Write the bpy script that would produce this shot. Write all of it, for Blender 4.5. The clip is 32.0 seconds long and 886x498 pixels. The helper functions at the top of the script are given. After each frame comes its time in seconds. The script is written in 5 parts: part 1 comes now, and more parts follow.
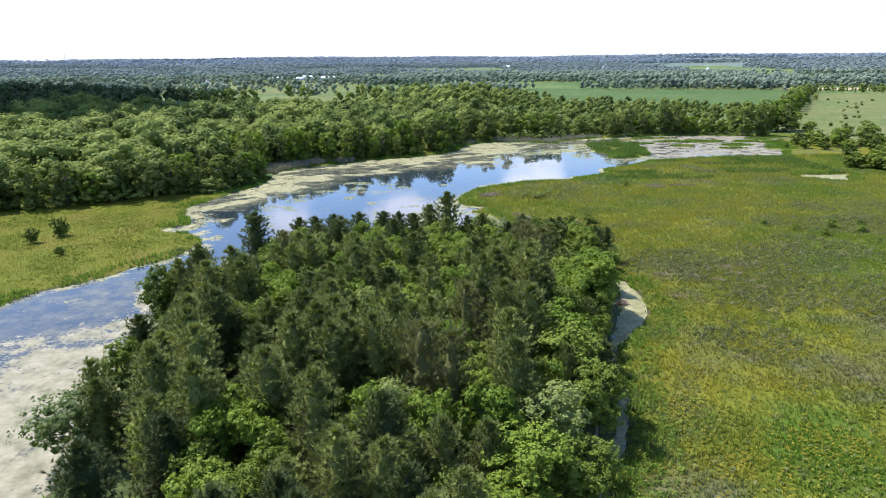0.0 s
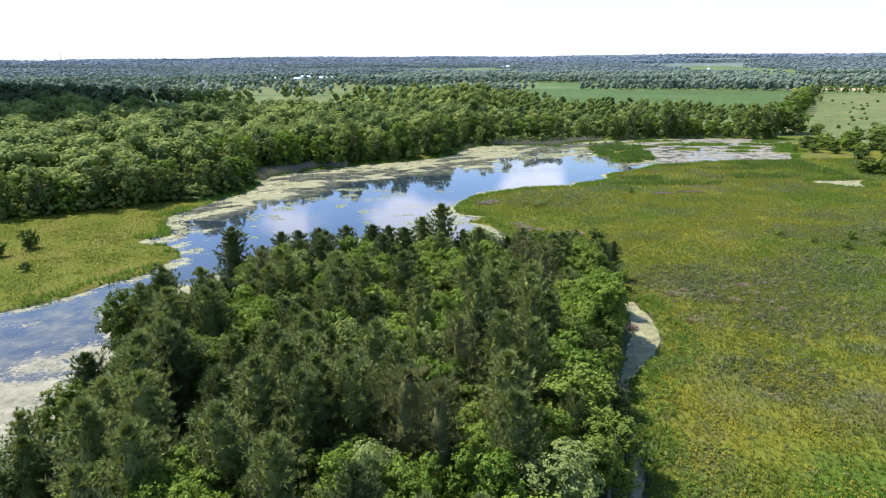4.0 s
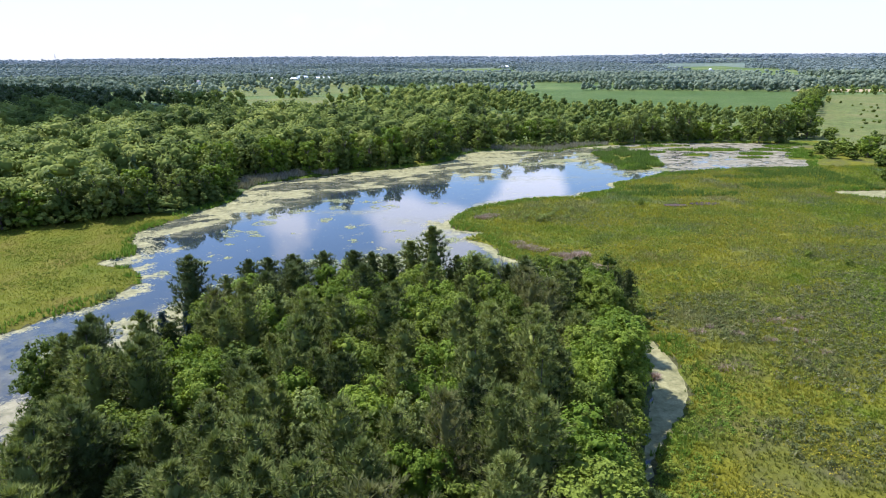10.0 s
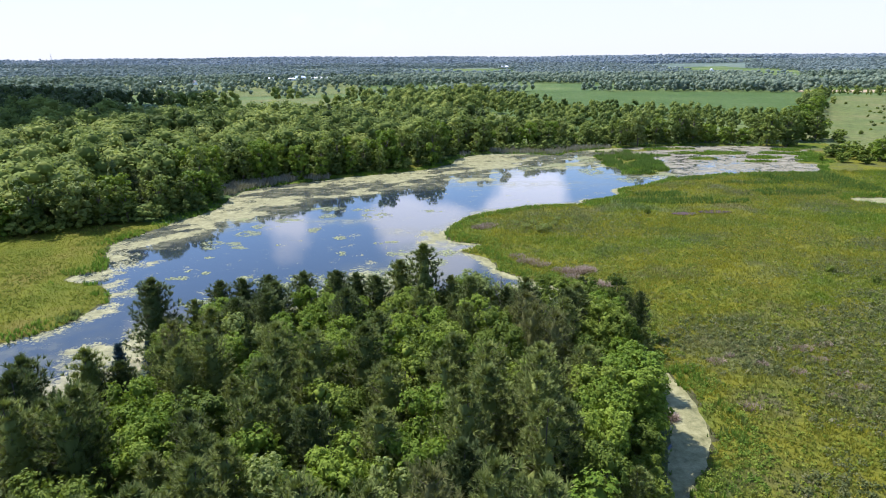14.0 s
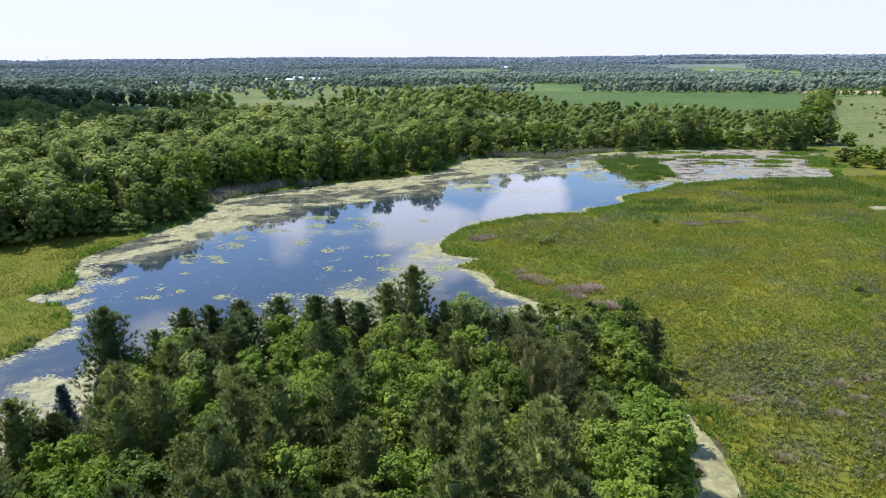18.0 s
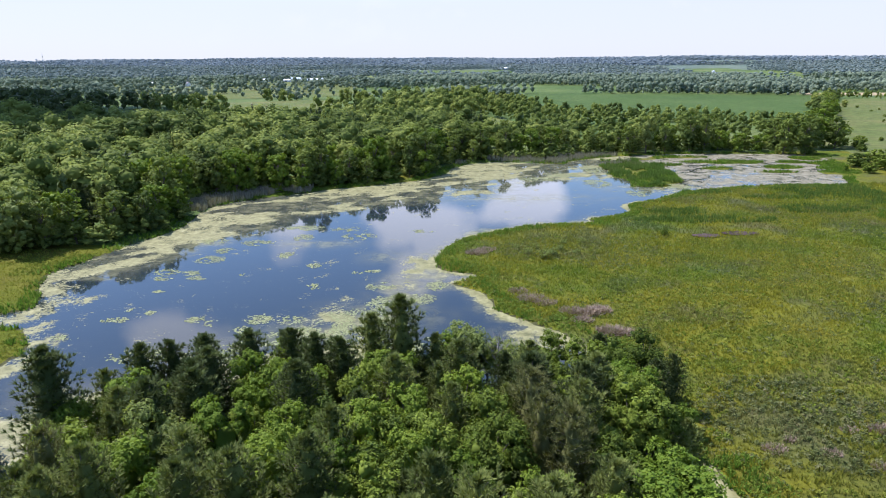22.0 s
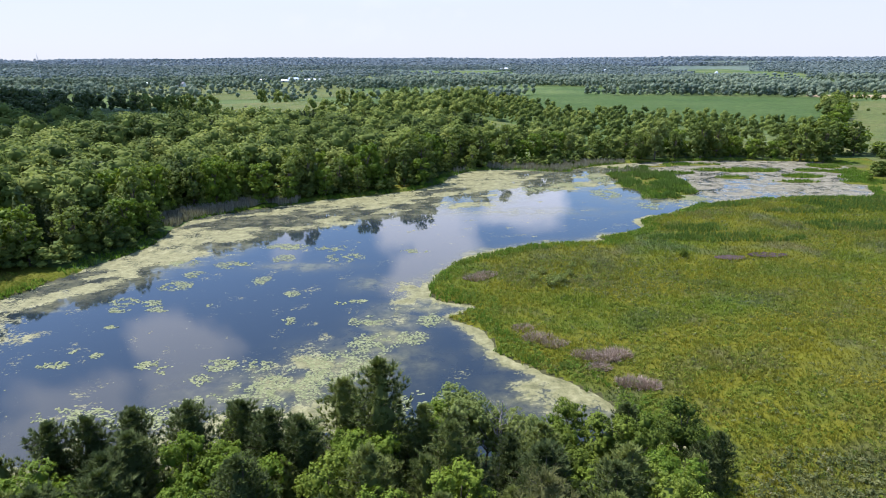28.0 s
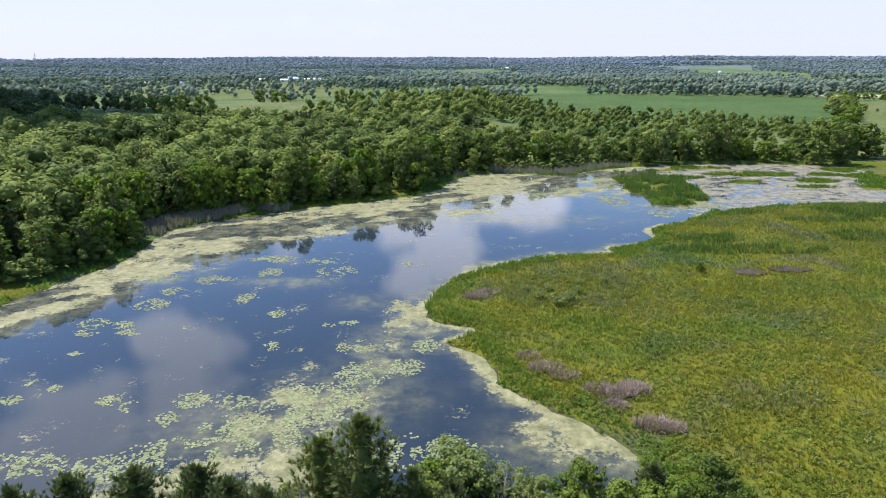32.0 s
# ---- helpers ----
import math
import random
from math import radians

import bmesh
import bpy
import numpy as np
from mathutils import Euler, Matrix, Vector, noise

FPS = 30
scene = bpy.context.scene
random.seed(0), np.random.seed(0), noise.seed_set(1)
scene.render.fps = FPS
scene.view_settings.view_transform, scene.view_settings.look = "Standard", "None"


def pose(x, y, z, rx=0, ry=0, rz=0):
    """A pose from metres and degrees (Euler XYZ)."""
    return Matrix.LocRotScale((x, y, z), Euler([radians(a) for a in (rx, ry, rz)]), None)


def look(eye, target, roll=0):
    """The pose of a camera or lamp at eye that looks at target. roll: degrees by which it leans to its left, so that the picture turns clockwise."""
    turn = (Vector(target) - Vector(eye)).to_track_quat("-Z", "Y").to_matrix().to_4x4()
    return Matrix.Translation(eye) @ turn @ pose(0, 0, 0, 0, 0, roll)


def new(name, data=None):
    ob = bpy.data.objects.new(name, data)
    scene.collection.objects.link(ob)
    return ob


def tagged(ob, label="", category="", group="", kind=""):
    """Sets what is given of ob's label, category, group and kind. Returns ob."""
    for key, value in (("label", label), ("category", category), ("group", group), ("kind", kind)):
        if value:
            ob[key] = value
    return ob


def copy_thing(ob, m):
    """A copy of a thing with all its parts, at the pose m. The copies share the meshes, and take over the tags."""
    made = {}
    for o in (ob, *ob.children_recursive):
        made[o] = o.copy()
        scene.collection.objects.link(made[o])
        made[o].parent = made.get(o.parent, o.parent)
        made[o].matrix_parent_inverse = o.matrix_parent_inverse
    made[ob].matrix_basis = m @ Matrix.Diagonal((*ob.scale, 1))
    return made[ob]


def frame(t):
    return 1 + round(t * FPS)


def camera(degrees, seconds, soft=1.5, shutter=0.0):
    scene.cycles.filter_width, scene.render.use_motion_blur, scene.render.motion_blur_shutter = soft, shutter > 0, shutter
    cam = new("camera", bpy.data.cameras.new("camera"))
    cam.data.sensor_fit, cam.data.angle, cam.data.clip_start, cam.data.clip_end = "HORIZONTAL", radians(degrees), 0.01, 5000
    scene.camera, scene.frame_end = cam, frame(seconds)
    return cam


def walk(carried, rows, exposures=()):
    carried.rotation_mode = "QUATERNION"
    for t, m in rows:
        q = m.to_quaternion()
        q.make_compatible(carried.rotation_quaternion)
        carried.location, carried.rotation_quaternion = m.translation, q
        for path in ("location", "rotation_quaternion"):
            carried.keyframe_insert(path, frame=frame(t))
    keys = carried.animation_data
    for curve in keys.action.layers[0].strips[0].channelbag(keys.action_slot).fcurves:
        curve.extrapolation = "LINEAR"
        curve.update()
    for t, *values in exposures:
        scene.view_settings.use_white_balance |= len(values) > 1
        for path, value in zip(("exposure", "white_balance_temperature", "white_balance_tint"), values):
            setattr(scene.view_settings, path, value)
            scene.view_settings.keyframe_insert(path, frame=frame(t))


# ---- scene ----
# camera: a drone gliding forward at about 55 m over a marsh
cam = camera(70.0, 32.0, soft=1.0)
PATH = [
    (0.0, pose(0.00, -0.00, 55.00, 73.076, 0.468, 0.135)),
    (3.5, pose(1.21, 11.60, 55.20, 73.074, 0.446, 0.099)),
    (6.0, pose(1.96, 20.17, 55.48, 73.065, 0.427, 0.076)),
    (9.0, pose(2.86, 30.50, 55.60, 73.061, 0.413, 0.059)),
    (12.0, pose(3.89, 40.60, 55.76, 73.060, 0.407, 0.033)),
    (14.5, pose(4.77, 49.02, 55.63, 73.070, 0.403, -0.002)),
    (17.0, pose(5.59, 57.60, 55.61, 73.104, 0.387, -0.030)),
    (20.0, pose(6.59, 67.75, 55.53, 73.146, 0.342, -0.052)),
    (23.0, pose(7.48, 78.12, 55.68, 73.178, 0.276, -0.076)),
    (25.5, pose(8.05, 86.99, 55.87, 73.195, 0.217, -0.083)),
    (28.0, pose(8.51, 95.73, 56.03, 73.183, 0.182, -0.054)),
    (30.0, pose(8.85, 102.41, 56.02, 73.149, 0.166, -0.007)),
    (32.0, pose(9.18, 108.95, 56.09, 73.121, 0.159, 0.033)),
]
walk(cam, PATH, ((0.0, 1.22, 5880, 18), (6.0, 1.17, 5880, 18), (12.0, 1.10, 5880, 18), (18.0, 1.00, 5880, 18), (25.0, 0.92, 5890, 17), (32.0, 0.92, 5900, 17)))

# ---------------------------------------------------------------- light
SUN_AZ = 60.0      # degrees to the left of straight ahead
SUN_EL = 57.0
sun_way = Vector((-math.sin(radians(SUN_AZ)) * math.cos(radians(SUN_EL)),
                  math.cos(radians(SUN_AZ)) * math.cos(radians(SUN_EL)), math.sin(radians(SUN_EL))))
sun_data = bpy.data.lights.new("sun", "SUN")
sun_data.energy, sun_data.angle, sun_data.color = 4.8, radians(0.6), (1.0, 0.95, 0.87)
sun = new("sun", sun_data)
sun.matrix_world = look(sun_way * 900, (0, 0, 0))

sky_world = bpy.data.worlds.new("summer_sky")
scene.world = sky_world
sky_world.use_nodes = True
wn, wl = sky_world.node_tree.nodes, sky_world.node_tree.links
wn.clear()
sky = wn.new("ShaderNodeTexSky")
sky.sky_type, sky.sun_disc = "NISHITA", False
sky.sun_elevation, sky.sun_rotation = radians(SUN_EL), radians(-SUN_AZ)
sky.air_density, sky.dust_density, sky.ozone_density = 1.1, 0.3, 4.0
# fair-weather clouds: a few puffs broken up by noise, and white haze low over the horizon
coord = wn.new("ShaderNodeTexCoord")
ray = coord.outputs["Generated"]


def sky_math(op, a, b=None, c=None):
    q = wn.new("ShaderNodeMath"); q.operation = op
    for k, v in enumerate((a, b, c)):
        if v is None:
            continue
        if isinstance(v, (int, float)):
            q.inputs[k].default_value = v
        else:
            wl.new(v, q.inputs[k])
    return q.outputs[0]


sep = wn.new("ShaderNodeSeparateXYZ")
wl.new(ray, sep.inputs[0])
stretch = wn.new("ShaderNodeMapping"); stretch.inputs["Scale"].default_value = (1.0, 1.0, 1.7)
wl.new(ray, stretch.inputs["Vector"])
puff = wn.new("ShaderNodeTexNoise")
puff.inputs["Scale"].default_value, puff.inputs["Detail"].default_value, puff.inputs["Roughness"].default_value = 6.5, 6.0, 0.55
wl.new(stretch.outputs[0], puff.inputs["Vector"])
CLOUDS = [(-0.233, 0.941, 0.246, 0.06), (-0.079, 0.964, 0.254, 0.06), (0.131, 0.966, 0.224, 0.075), (-0.002, 0.959, 0.284, 0.07),
          (-0.373, 0.811, 0.451, 0.10), (-0.505, 0.700, 0.505, 0.14), (-0.465, 0.762, 0.452, 0.08), (-0.056, 0.946, 0.320, 0.05)]
mass = None
for cx, cy, cz, size in CLOUDS:
    dist = wn.new("ShaderNodeVectorMath"); dist.operation = "DISTANCE"
    wl.new(ray, dist.inputs[0]); dist.inputs[1].default_value = (cx, cy, cz)
    near = sky_math("SUBTRACT", 1.0, sky_math("DIVIDE", dist.outputs["Value"], size * 1.15))
    mass = near if mass is None else sky_math("MAXIMUM", mass, near)
mass = sky_math("MAXIMUM", mass, -0.15)
dens = sky_math("MULTIPLY_ADD", mass, 0.32, puff.outputs["Fac"])
ramp = wn.new("ShaderNodeValToRGB")
ramp.color_ramp.elements[0].position, ramp.color_ramp.elements[1].position = 0.56, 0.70
wl.new(dens, ramp.inputs[0])
veil = wn.new("ShaderNodeMapRange"); veil.interpolation_type = "SMOOTHSTEP"
for key, v in (("From Min", 0.07), ("From Max", 0.17), ("To Min", 0.93), ("To Max", 0.0)):
    veil.inputs[key].default_value = v
wl.new(sep.outputs["Z"], veil.inputs["Value"])
mixc = wn.new("ShaderNodeMixRGB")
mixc.inputs[2].default_value = (7.6, 8.0, 8.7, 1)
wl.new(ramp.outputs[0], mixc.inputs[0]); wl.new(sky.outputs[0], mixc.inputs[1])
hazy = wn.new("ShaderNodeMixRGB")
hazy.inputs[2].default_value = (3.2, 3.32, 3.46, 1)
wl.new(veil.outputs[0], hazy.inputs[0]); wl.new(mixc.outputs[0], hazy.inputs[1])
back = wn.new("ShaderNodeBackground"); back.inputs["Strength"].default_value = 0.135
wl.new(hazy.outputs[0], back.inputs[0])
wout = wn.new("ShaderNodeOutputWorld")
wl.new(back.outputs[0], wout.inputs[0])

# ---------------------------------------------------------------- small tools
rng = np.random.default_rng(7)


def smooth(a, b, v):
    t = np.clip((v - a) / (b - a), 0, 1)
    return t * t * (3 - 2 * t)


def value_noise(x, y, scale, seed=0):
    """Smooth value noise in 0..1 for arrays."""
    x, y = np.asarray(x, float) / scale + seed * 17.3, np.asarray(y, float) / scale + seed * 5.7
    xi, yi = np.floor(x).astype(np.int64), np.floor(y).astype(np.int64)
    fx, fy = x - xi, y - yi
    fx, fy = fx * fx * (3 - 2 * fx), fy * fy * (3 - 2 * fy)

    def h(i, j):
        n = (i * 374761393 + j * 668265263 + seed * 974711) & 0x7FFFFFFF
        n = ((n ^ (n >> 13)) * 1274126177) & 0x7FFFFFFF
        return ((n ^ (n >> 16)) & 0xFFFF) / 65535.0
    a = h(xi, yi) * (1 - fx) + h(xi + 1, yi) * fx
    b = h(xi, yi + 1) * (1 - fx) + h(xi + 1, yi + 1) * fx
    return a * (1 - fy) + b * fy


def fbm(x, y, scale, seed=0, octaves=4):
    total, amp, norm = 0.0, 1.0, 0.0
    for k in range(octaves):
        total = total + amp * value_noise(x, y, scale / 2 ** k, seed + k)
        norm += amp
        amp *= 0.5
    return total / norm


def inside(px, py, ring):
    """Even-odd test of arrays of points against a ring."""
    px, py = np.asarray(px, float), np.asarray(py, float)
    r = np.zeros(px.shape, bool)
    n = len(ring)
    for i in range(n):
        (x1, y1), (x2, y2) = ring[i], ring[(i + 1) % n]
        if y1 == y2:
            continue
        c = ((y1 > py) != (y2 > py)) & (px < (x2 - x1) * (py - y1) / (y2 - y1) + x1)
        r ^= c
    return r


def away(px, py, line):
    """Distance of arrays of points from a polyline."""
    px, py = np.asarray(px, float), np.asarray(py, float)
    best = np.full(px.shape, 1e9)
    for (x1, y1), (x2, y2) in zip(line[:-1], line[1:]):
        dx, dy = x2 - x1, y2 - y1
        t = np.clip(((px - x1) * dx + (py - y1) * dy) / max(dx * dx + dy * dy, 1e-9), 0, 1)
        best = np.minimum(best, np.hypot(px - x1 - t * dx, py - y1 - t * dy))
    return best


def curve_line(points, steps=4):
    """A rounded line (Catmull-Rom) through the points."""
    out, n = [], len(points)
    for i in range(n - 1):
        p0, p1, p2, p3 = (np.array(points[max(0, min(n - 1, i + k))], float) for k in (-1, 0, 1, 2))
        for j in range(steps):
            t = j / steps
            out.append(tuple(0.5 * (2 * p1 + (p2 - p0) * t + (2 * p0 - 5 * p1 + 4 * p2 - p3) * t * t + (3 * p1 - p0 - 3 * p2 + p3) * t ** 3)))
    out.append(tuple(points[-1]))
    return out


def poly_mesh(name, verts, polys, mats):
    """A mesh from arrays: verts (n, 3), polys (m, k)."""
    verts, polys = np.asarray(verts, np.float32), np.asarray(polys, np.int32)
    me = bpy.data.meshes.new(name)
    m, k = polys.shape
    me.vertices.add(len(verts)); me.vertices.foreach_set("co", verts.ravel())
    me.loops.add(m * k); me.loops.foreach_set("vertex_index", polys.ravel())
    me.polygons.add(m); me.polygons.foreach_set("loop_start", np.arange(0, m * k, k, dtype=np.int32))
    for mat in (mats if isinstance(mats, (list, tuple)) else [mats]):
        me.materials.append(mat)
    me.update(calc_edges=True)
    if name == "crown":
        me.polygons.foreach_set("use_smooth", np.ones(m, bool))
    return me


def part(name, me, parent, label=""):
    """Links a mesh as one part of a thing."""
    if isinstance(me, bmesh.types.BMesh):
        bm, me = me, bpy.data.meshes.new(name)
        bm.to_mesh(me); bm.free()
    ob = new(name, me)
    ob.parent = parent
    return tagged(ob, label) if label else ob


def bm_mesh(name, bm, mat):
    me = bpy.data.meshes.new(name)
    bm.to_mesh(me); bm.free()
    me.materials.append(mat)
    return me


# ---------------------------------------------------------------- materials
def base_material(name, roughness=0.8):
    m = bpy.data.materials.new(name)
    m.use_nodes = True
    b = m.node_tree.nodes["Principled BSDF"]
    b.inputs["Roughness"].default_value = roughness
    return m, m.node_tree.nodes, m.node_tree.links, b


def noise_node(n, l, scale, detail=4.0, rough=0.6, vec=None):
    t = n.new("ShaderNodeTexNoise")
    t.inputs["Scale"].default_value, t.inputs["Detail"].default_value, t.inputs["Roughness"].default_value = scale, detail, rough
    if vec is not None:
        l.new(vec, t.inputs["Vector"])
    return t


def ramp_node(n, l, fac, stops):
    r = n.new("ShaderNodeValToRGB")
    e = r.color_ramp.elements
    e[0].position, e[0].color = stops[0][0], (*stops[0][1], 1)
    e[1].position, e[1].color = stops[-1][0], (*stops[-1][1], 1)
    for pos, col in stops[1:-1]:
        k = e.new(pos); k.color = (*col, 1)
    l.new(fac, r.inputs[0])
    return r


def mix_node(n, l, fac, a, b, kind="MIX"):
    m = n.new("ShaderNodeMixRGB"); m.blend_type = kind
    for slot, v in ((0, fac), (1, a), (2, b)):
        if isinstance(v, (int, float)):
            m.inputs[slot].default_value = v
        elif isinstance(v, tuple):
            m.inputs[slot].default_value = (*v, 1)
        else:
            l.new(v, m.inputs[slot])
    return m


def world_pos(n):
    return n.new("ShaderNodeNewGeometry").outputs["Position"]


def leaf_material(name, dark, light, glow=0.3, spread=0.5):
    """Foliage: diffuse and translucent, varied from tree to tree and from leaf to leaf."""
    m, n, l, b = base_material(name, 0.6)
    info, geo = n.new("ShaderNodeObjectInfo"), n.new("ShaderNodeNewGeometry")
    add = n.new("ShaderNodeMath"); add.operation = "MULTIPLY_ADD"
    l.new(info.outputs["Random"], add.inputs[0]); add.inputs[1].default_value = spread
    sc = n.new("ShaderNodeMath"); sc.operation = "MULTIPLY"; sc.inputs[1].default_value = 1 - spread
    l.new(geo.outputs["Random Per Island"], sc.inputs[0]); l.new(sc.outputs[0], add.inputs[2])
    mid = tuple((a + c) / 2 for a, c in zip(dark, light))
    col = ramp_node(n, l, add.outputs[0], [(0.1, dark), (0.5, mid), (0.9, light)])
    l.new(col.outputs[0], b.inputs["Base Color"])
    b.inputs["Specular IOR Level"].default_value = 0.08
    tr = n.new("ShaderNodeBsdfTranslucent")
    warm = mix_node(n, l, 1.0, col.outputs[0], (1.25, 1.3, 0.5), "MULTIPLY")
    l.new(warm.outputs[0], tr.inputs[0])
    ms = n.new("ShaderNodeMixShader"); ms.inputs[0].default_value = glow
    l.new(b.outputs[0], ms.inputs[1]); l.new(tr.outputs[0], ms.inputs[2])
    l.new(ms.outputs[0], n["Material Output"].inputs[0])
    return m


def bark_material(name, a, b_col):
    m, n, l, b = base_material(name, 0.9)
    t = noise_node(n, l, 4.0, 6.0, 0.7, n.new("ShaderNodeTexCoord").outputs["Object"])
    l.new(ramp_node(n, l, t.outputs["Fac"], [(0.3, a), (0.7, b_col)]).outputs[0], b.inputs["Base Color"])
    return m


BARK = bark_material("bark", (0.05, 0.04, 0.03), (0.16, 0.13, 0.10))
BARK_GREY = bark_material("grey_bark", (0.16, 0.14, 0.13), (0.34, 0.31, 0.29))
LEAF = leaf_material("broad_leaves", (0.042, 0.068, 0.010), (0.165, 0.212, 0.028), 0.24, 0.6)
LEAF_BRIGHT = leaf_material("bright_leaves", (0.082, 0.138, 0.014), (0.182, 0.238, 0.030), 0.30)
LEAF_PALE = leaf_material("pale_willow_leaves", (0.13, 0.17, 0.045), (0.22, 0.255, 0.075), 0.35)
LEAF_GREY = leaf_material("willow_leaves", (0.042, 0.072, 0.020), (0.115, 0.150, 0.042))
# Slight haze is put into this colour: more blue than broad_leaves.
LEAF_SHORE_HAZE = leaf_material("hazed_shore_leaves", (0.062, 0.094, 0.022), (0.198, 0.242, 0.052), 0.34, 0.6)
NEEDLE = leaf_material("pine_needles", (0.068, 0.091, 0.025), (0.196, 0.223, 0.060), 0.18)
# Dark conifers' own colour; also stands in for cloud shade on the hill wood.
NEEDLE_DARK_AND_SHADE = leaf_material("dark_needles_and_hill_shade", (0.036, 0.053, 0.018), (0.104, 0.130, 0.040), 0.15)
NEEDLE_BROWN = leaf_material("thin_brownish_needles", (0.070, 0.078, 0.028), (0.155, 0.158, 0.056), 0.25)
NEEDLE_BLUE = leaf_material("spruce_needles", (0.030, 0.055, 0.062), (0.06, 0.10, 0.11), 0.1)


def woods_material(name, stops, glow=0.2):
    """Leaves of joined woods: the attribute tone tells one tree from the next."""
    m, n, l, b = base_material(name, 0.7)
    geo, att = n.new("ShaderNodeNewGeometry"), n.new("ShaderNodeAttribute")
    att.attribute_name = "tone"
    mixed = mix_node(n, l, 0.25, att.outputs["Fac"], geo.outputs["Random Per Island"])
    col = ramp_node(n, l, mixed.outputs[0], stops)
    l.new(col.outputs[0], b.inputs["Base Color"])
    b.inputs["Specular IOR Level"].default_value = 0.05
    tr = n.new("ShaderNodeBsdfTranslucent"); l.new(col.outputs[0], tr.inputs[0])
    ms = n.new("ShaderNodeMixShader"); ms.inputs[0].default_value = glow
    l.new(b.outputs[0], ms.inputs[1]); l.new(tr.outputs[0], ms.inputs[2])
    l.new(ms.outputs[0], n["Material Output"].inputs[0])
    return m


FAR_LEAF = woods_material("far_leaves", [(0.12, (0.068, 0.096, 0.024)), (0.4, (0.140, 0.180, 0.040)), (0.65, (0.190, 0.230, 0.050)), (0.9, (0.245, 0.276, 0.066))], 0.36)
# Aerial haze is put into these three leaf colours: paler and bluer.
HAZE_LEAF = woods_material("hazed_horizon_leaves", [(0.15, (0.225, 0.275, 0.300)), (0.9, (0.290, 0.335, 0.350))], 0.5)
DIM_HAZE_LEAF = woods_material("hazed_distant_leaves", [(0.12, (0.140, 0.184, 0.132)), (0.5, (0.212, 0.262, 0.178)), (0.9, (0.285, 0.332, 0.225))], 0.5)
FAINT_HAZE_LEAF = woods_material("hazed_faint_leaves", [(0.12, (0.185, 0.232, 0.214)), (0.9, (0.268, 0.316, 0.285))], 0.5)
GREY_REED = leaf_material("grey_reeds", (0.17, 0.158, 0.110), (0.31, 0.29, 0.215), 0.15, 0.0)
TWIG = leaf_material("dead_twigs", (0.20, 0.145, 0.11), (0.36, 0.28, 0.22), 0.1, 0.0)


def meadow_colour(n, l, stops, scale, grain):
    pos = world_pos(n)
    big = noise_node(n, l, scale, 5.0, 0.62, pos)
    c = ramp_node(n, l, big.outputs["Fac"], stops)
    fine = noise_node(n, l, grain, 4.0, 0.7, pos)
    g = ramp_node(n, l, fine.outputs["Fac"], [(0.25, (0.55, 0.55, 0.55)), (0.75, (1.35, 1.35, 1.3))])
    return mix_node(n, l, 1.0, c.outputs[0], g.outputs[0], "MULTIPLY")


MARSH_STOPS = [(0.30, (0.108, 0.168, 0.016)), (0.40, (0.156, 0.190, 0.024)), (0.48, (0.202, 0.214, 0.022)), (0.54, (0.162, 0.184, 0.028)),
               (0.61, (0.150, 0.166, 0.046)), (0.72, (0.190, 0.182, 0.085))]
MEADOW_STOPS = [(0.3, (0.120, 0.158, 0.014)), (0.5, (0.178, 0.192, 0.020)), (0.7, (0.205, 0.182, 0.036))]


def marsh_material(name, stops, scale, grain, blades, broad=None):
    m, n, l, b = base_material(name, 0.85)
    c = meadow_colour(n, l, stops, scale, grain)
    out = c.outputs[0]
    if broad:
        wide = noise_node(n, l, 0.021, 3.0, 0.6, world_pos(n))
        patch = ramp_node(n, l, wide.outputs["Fac"], broad)
        out = mix_node(n, l, 1.0, out, patch.outputs[0], "MULTIPLY").outputs[0]
    if blades:
        geo = n.new("ShaderNodeNewGeometry")
        v = ramp_node(n, l, geo.outputs["Random Per Island"], [(0.0, (0.78, 0.8, 0.78)), (0.55, (1.03, 1.03, 1.03)), (1.0, (1.35, 1.32, 1.3))])
        out = mix_node(n, l, 1.0, out, v.outputs[0], "MULTIPLY").outputs[0]
    l.new(out, b.inputs["Base Color"])
    b.inputs["Specular IOR Level"].default_value = 0.05
    if blades:
        tr = n.new("ShaderNodeBsdfTranslucent"); l.new(out, tr.inputs[0])
        ms = n.new("ShaderNodeMixShader"); ms.inputs[0].default_value = 0.5
        l.new(b.outputs[0], ms.inputs[1]); l.new(tr.outputs[0], ms.inputs[2])
        l.new(ms.outputs[0], n["Material Output"].inputs[0])
    else:
        bump = n.new("ShaderNodeBump"); bump.inputs["Strength"].default_value = 0.6; bump.inputs["Distance"].default_value = 0.4
        t = noise_node(n, l, 1.5, 5.0, 0.7, world_pos(n))
        l.new(t.outputs["Fac"], bump.inputs["Height"]); l.new(bump.outputs[0], b.inputs["Normal"])
    return m


MARSH_PATCHES = [(0.36, (0.74, 0.98, 0.9)), (0.45, (1.0, 1.05, 1.1)), (0.52, (1.26, 1.14, 1.1)), (0.58, (1.12, 1.06, 1.3)), (0.66, (1.02, 0.99, 1.45))]
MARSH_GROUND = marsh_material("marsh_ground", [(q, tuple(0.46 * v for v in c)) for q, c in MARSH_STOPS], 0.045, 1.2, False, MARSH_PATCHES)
MARSH_BLADES = marsh_material("marsh_blades", MARSH_STOPS, 0.045, 1.2, True, MARSH_PATCHES)
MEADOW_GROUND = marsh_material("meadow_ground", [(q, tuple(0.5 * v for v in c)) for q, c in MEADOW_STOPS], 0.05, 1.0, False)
MEADOW_BLADES = marsh_material("meadow_blades", MEADOW_STOPS, 0.05, 1.0, True)
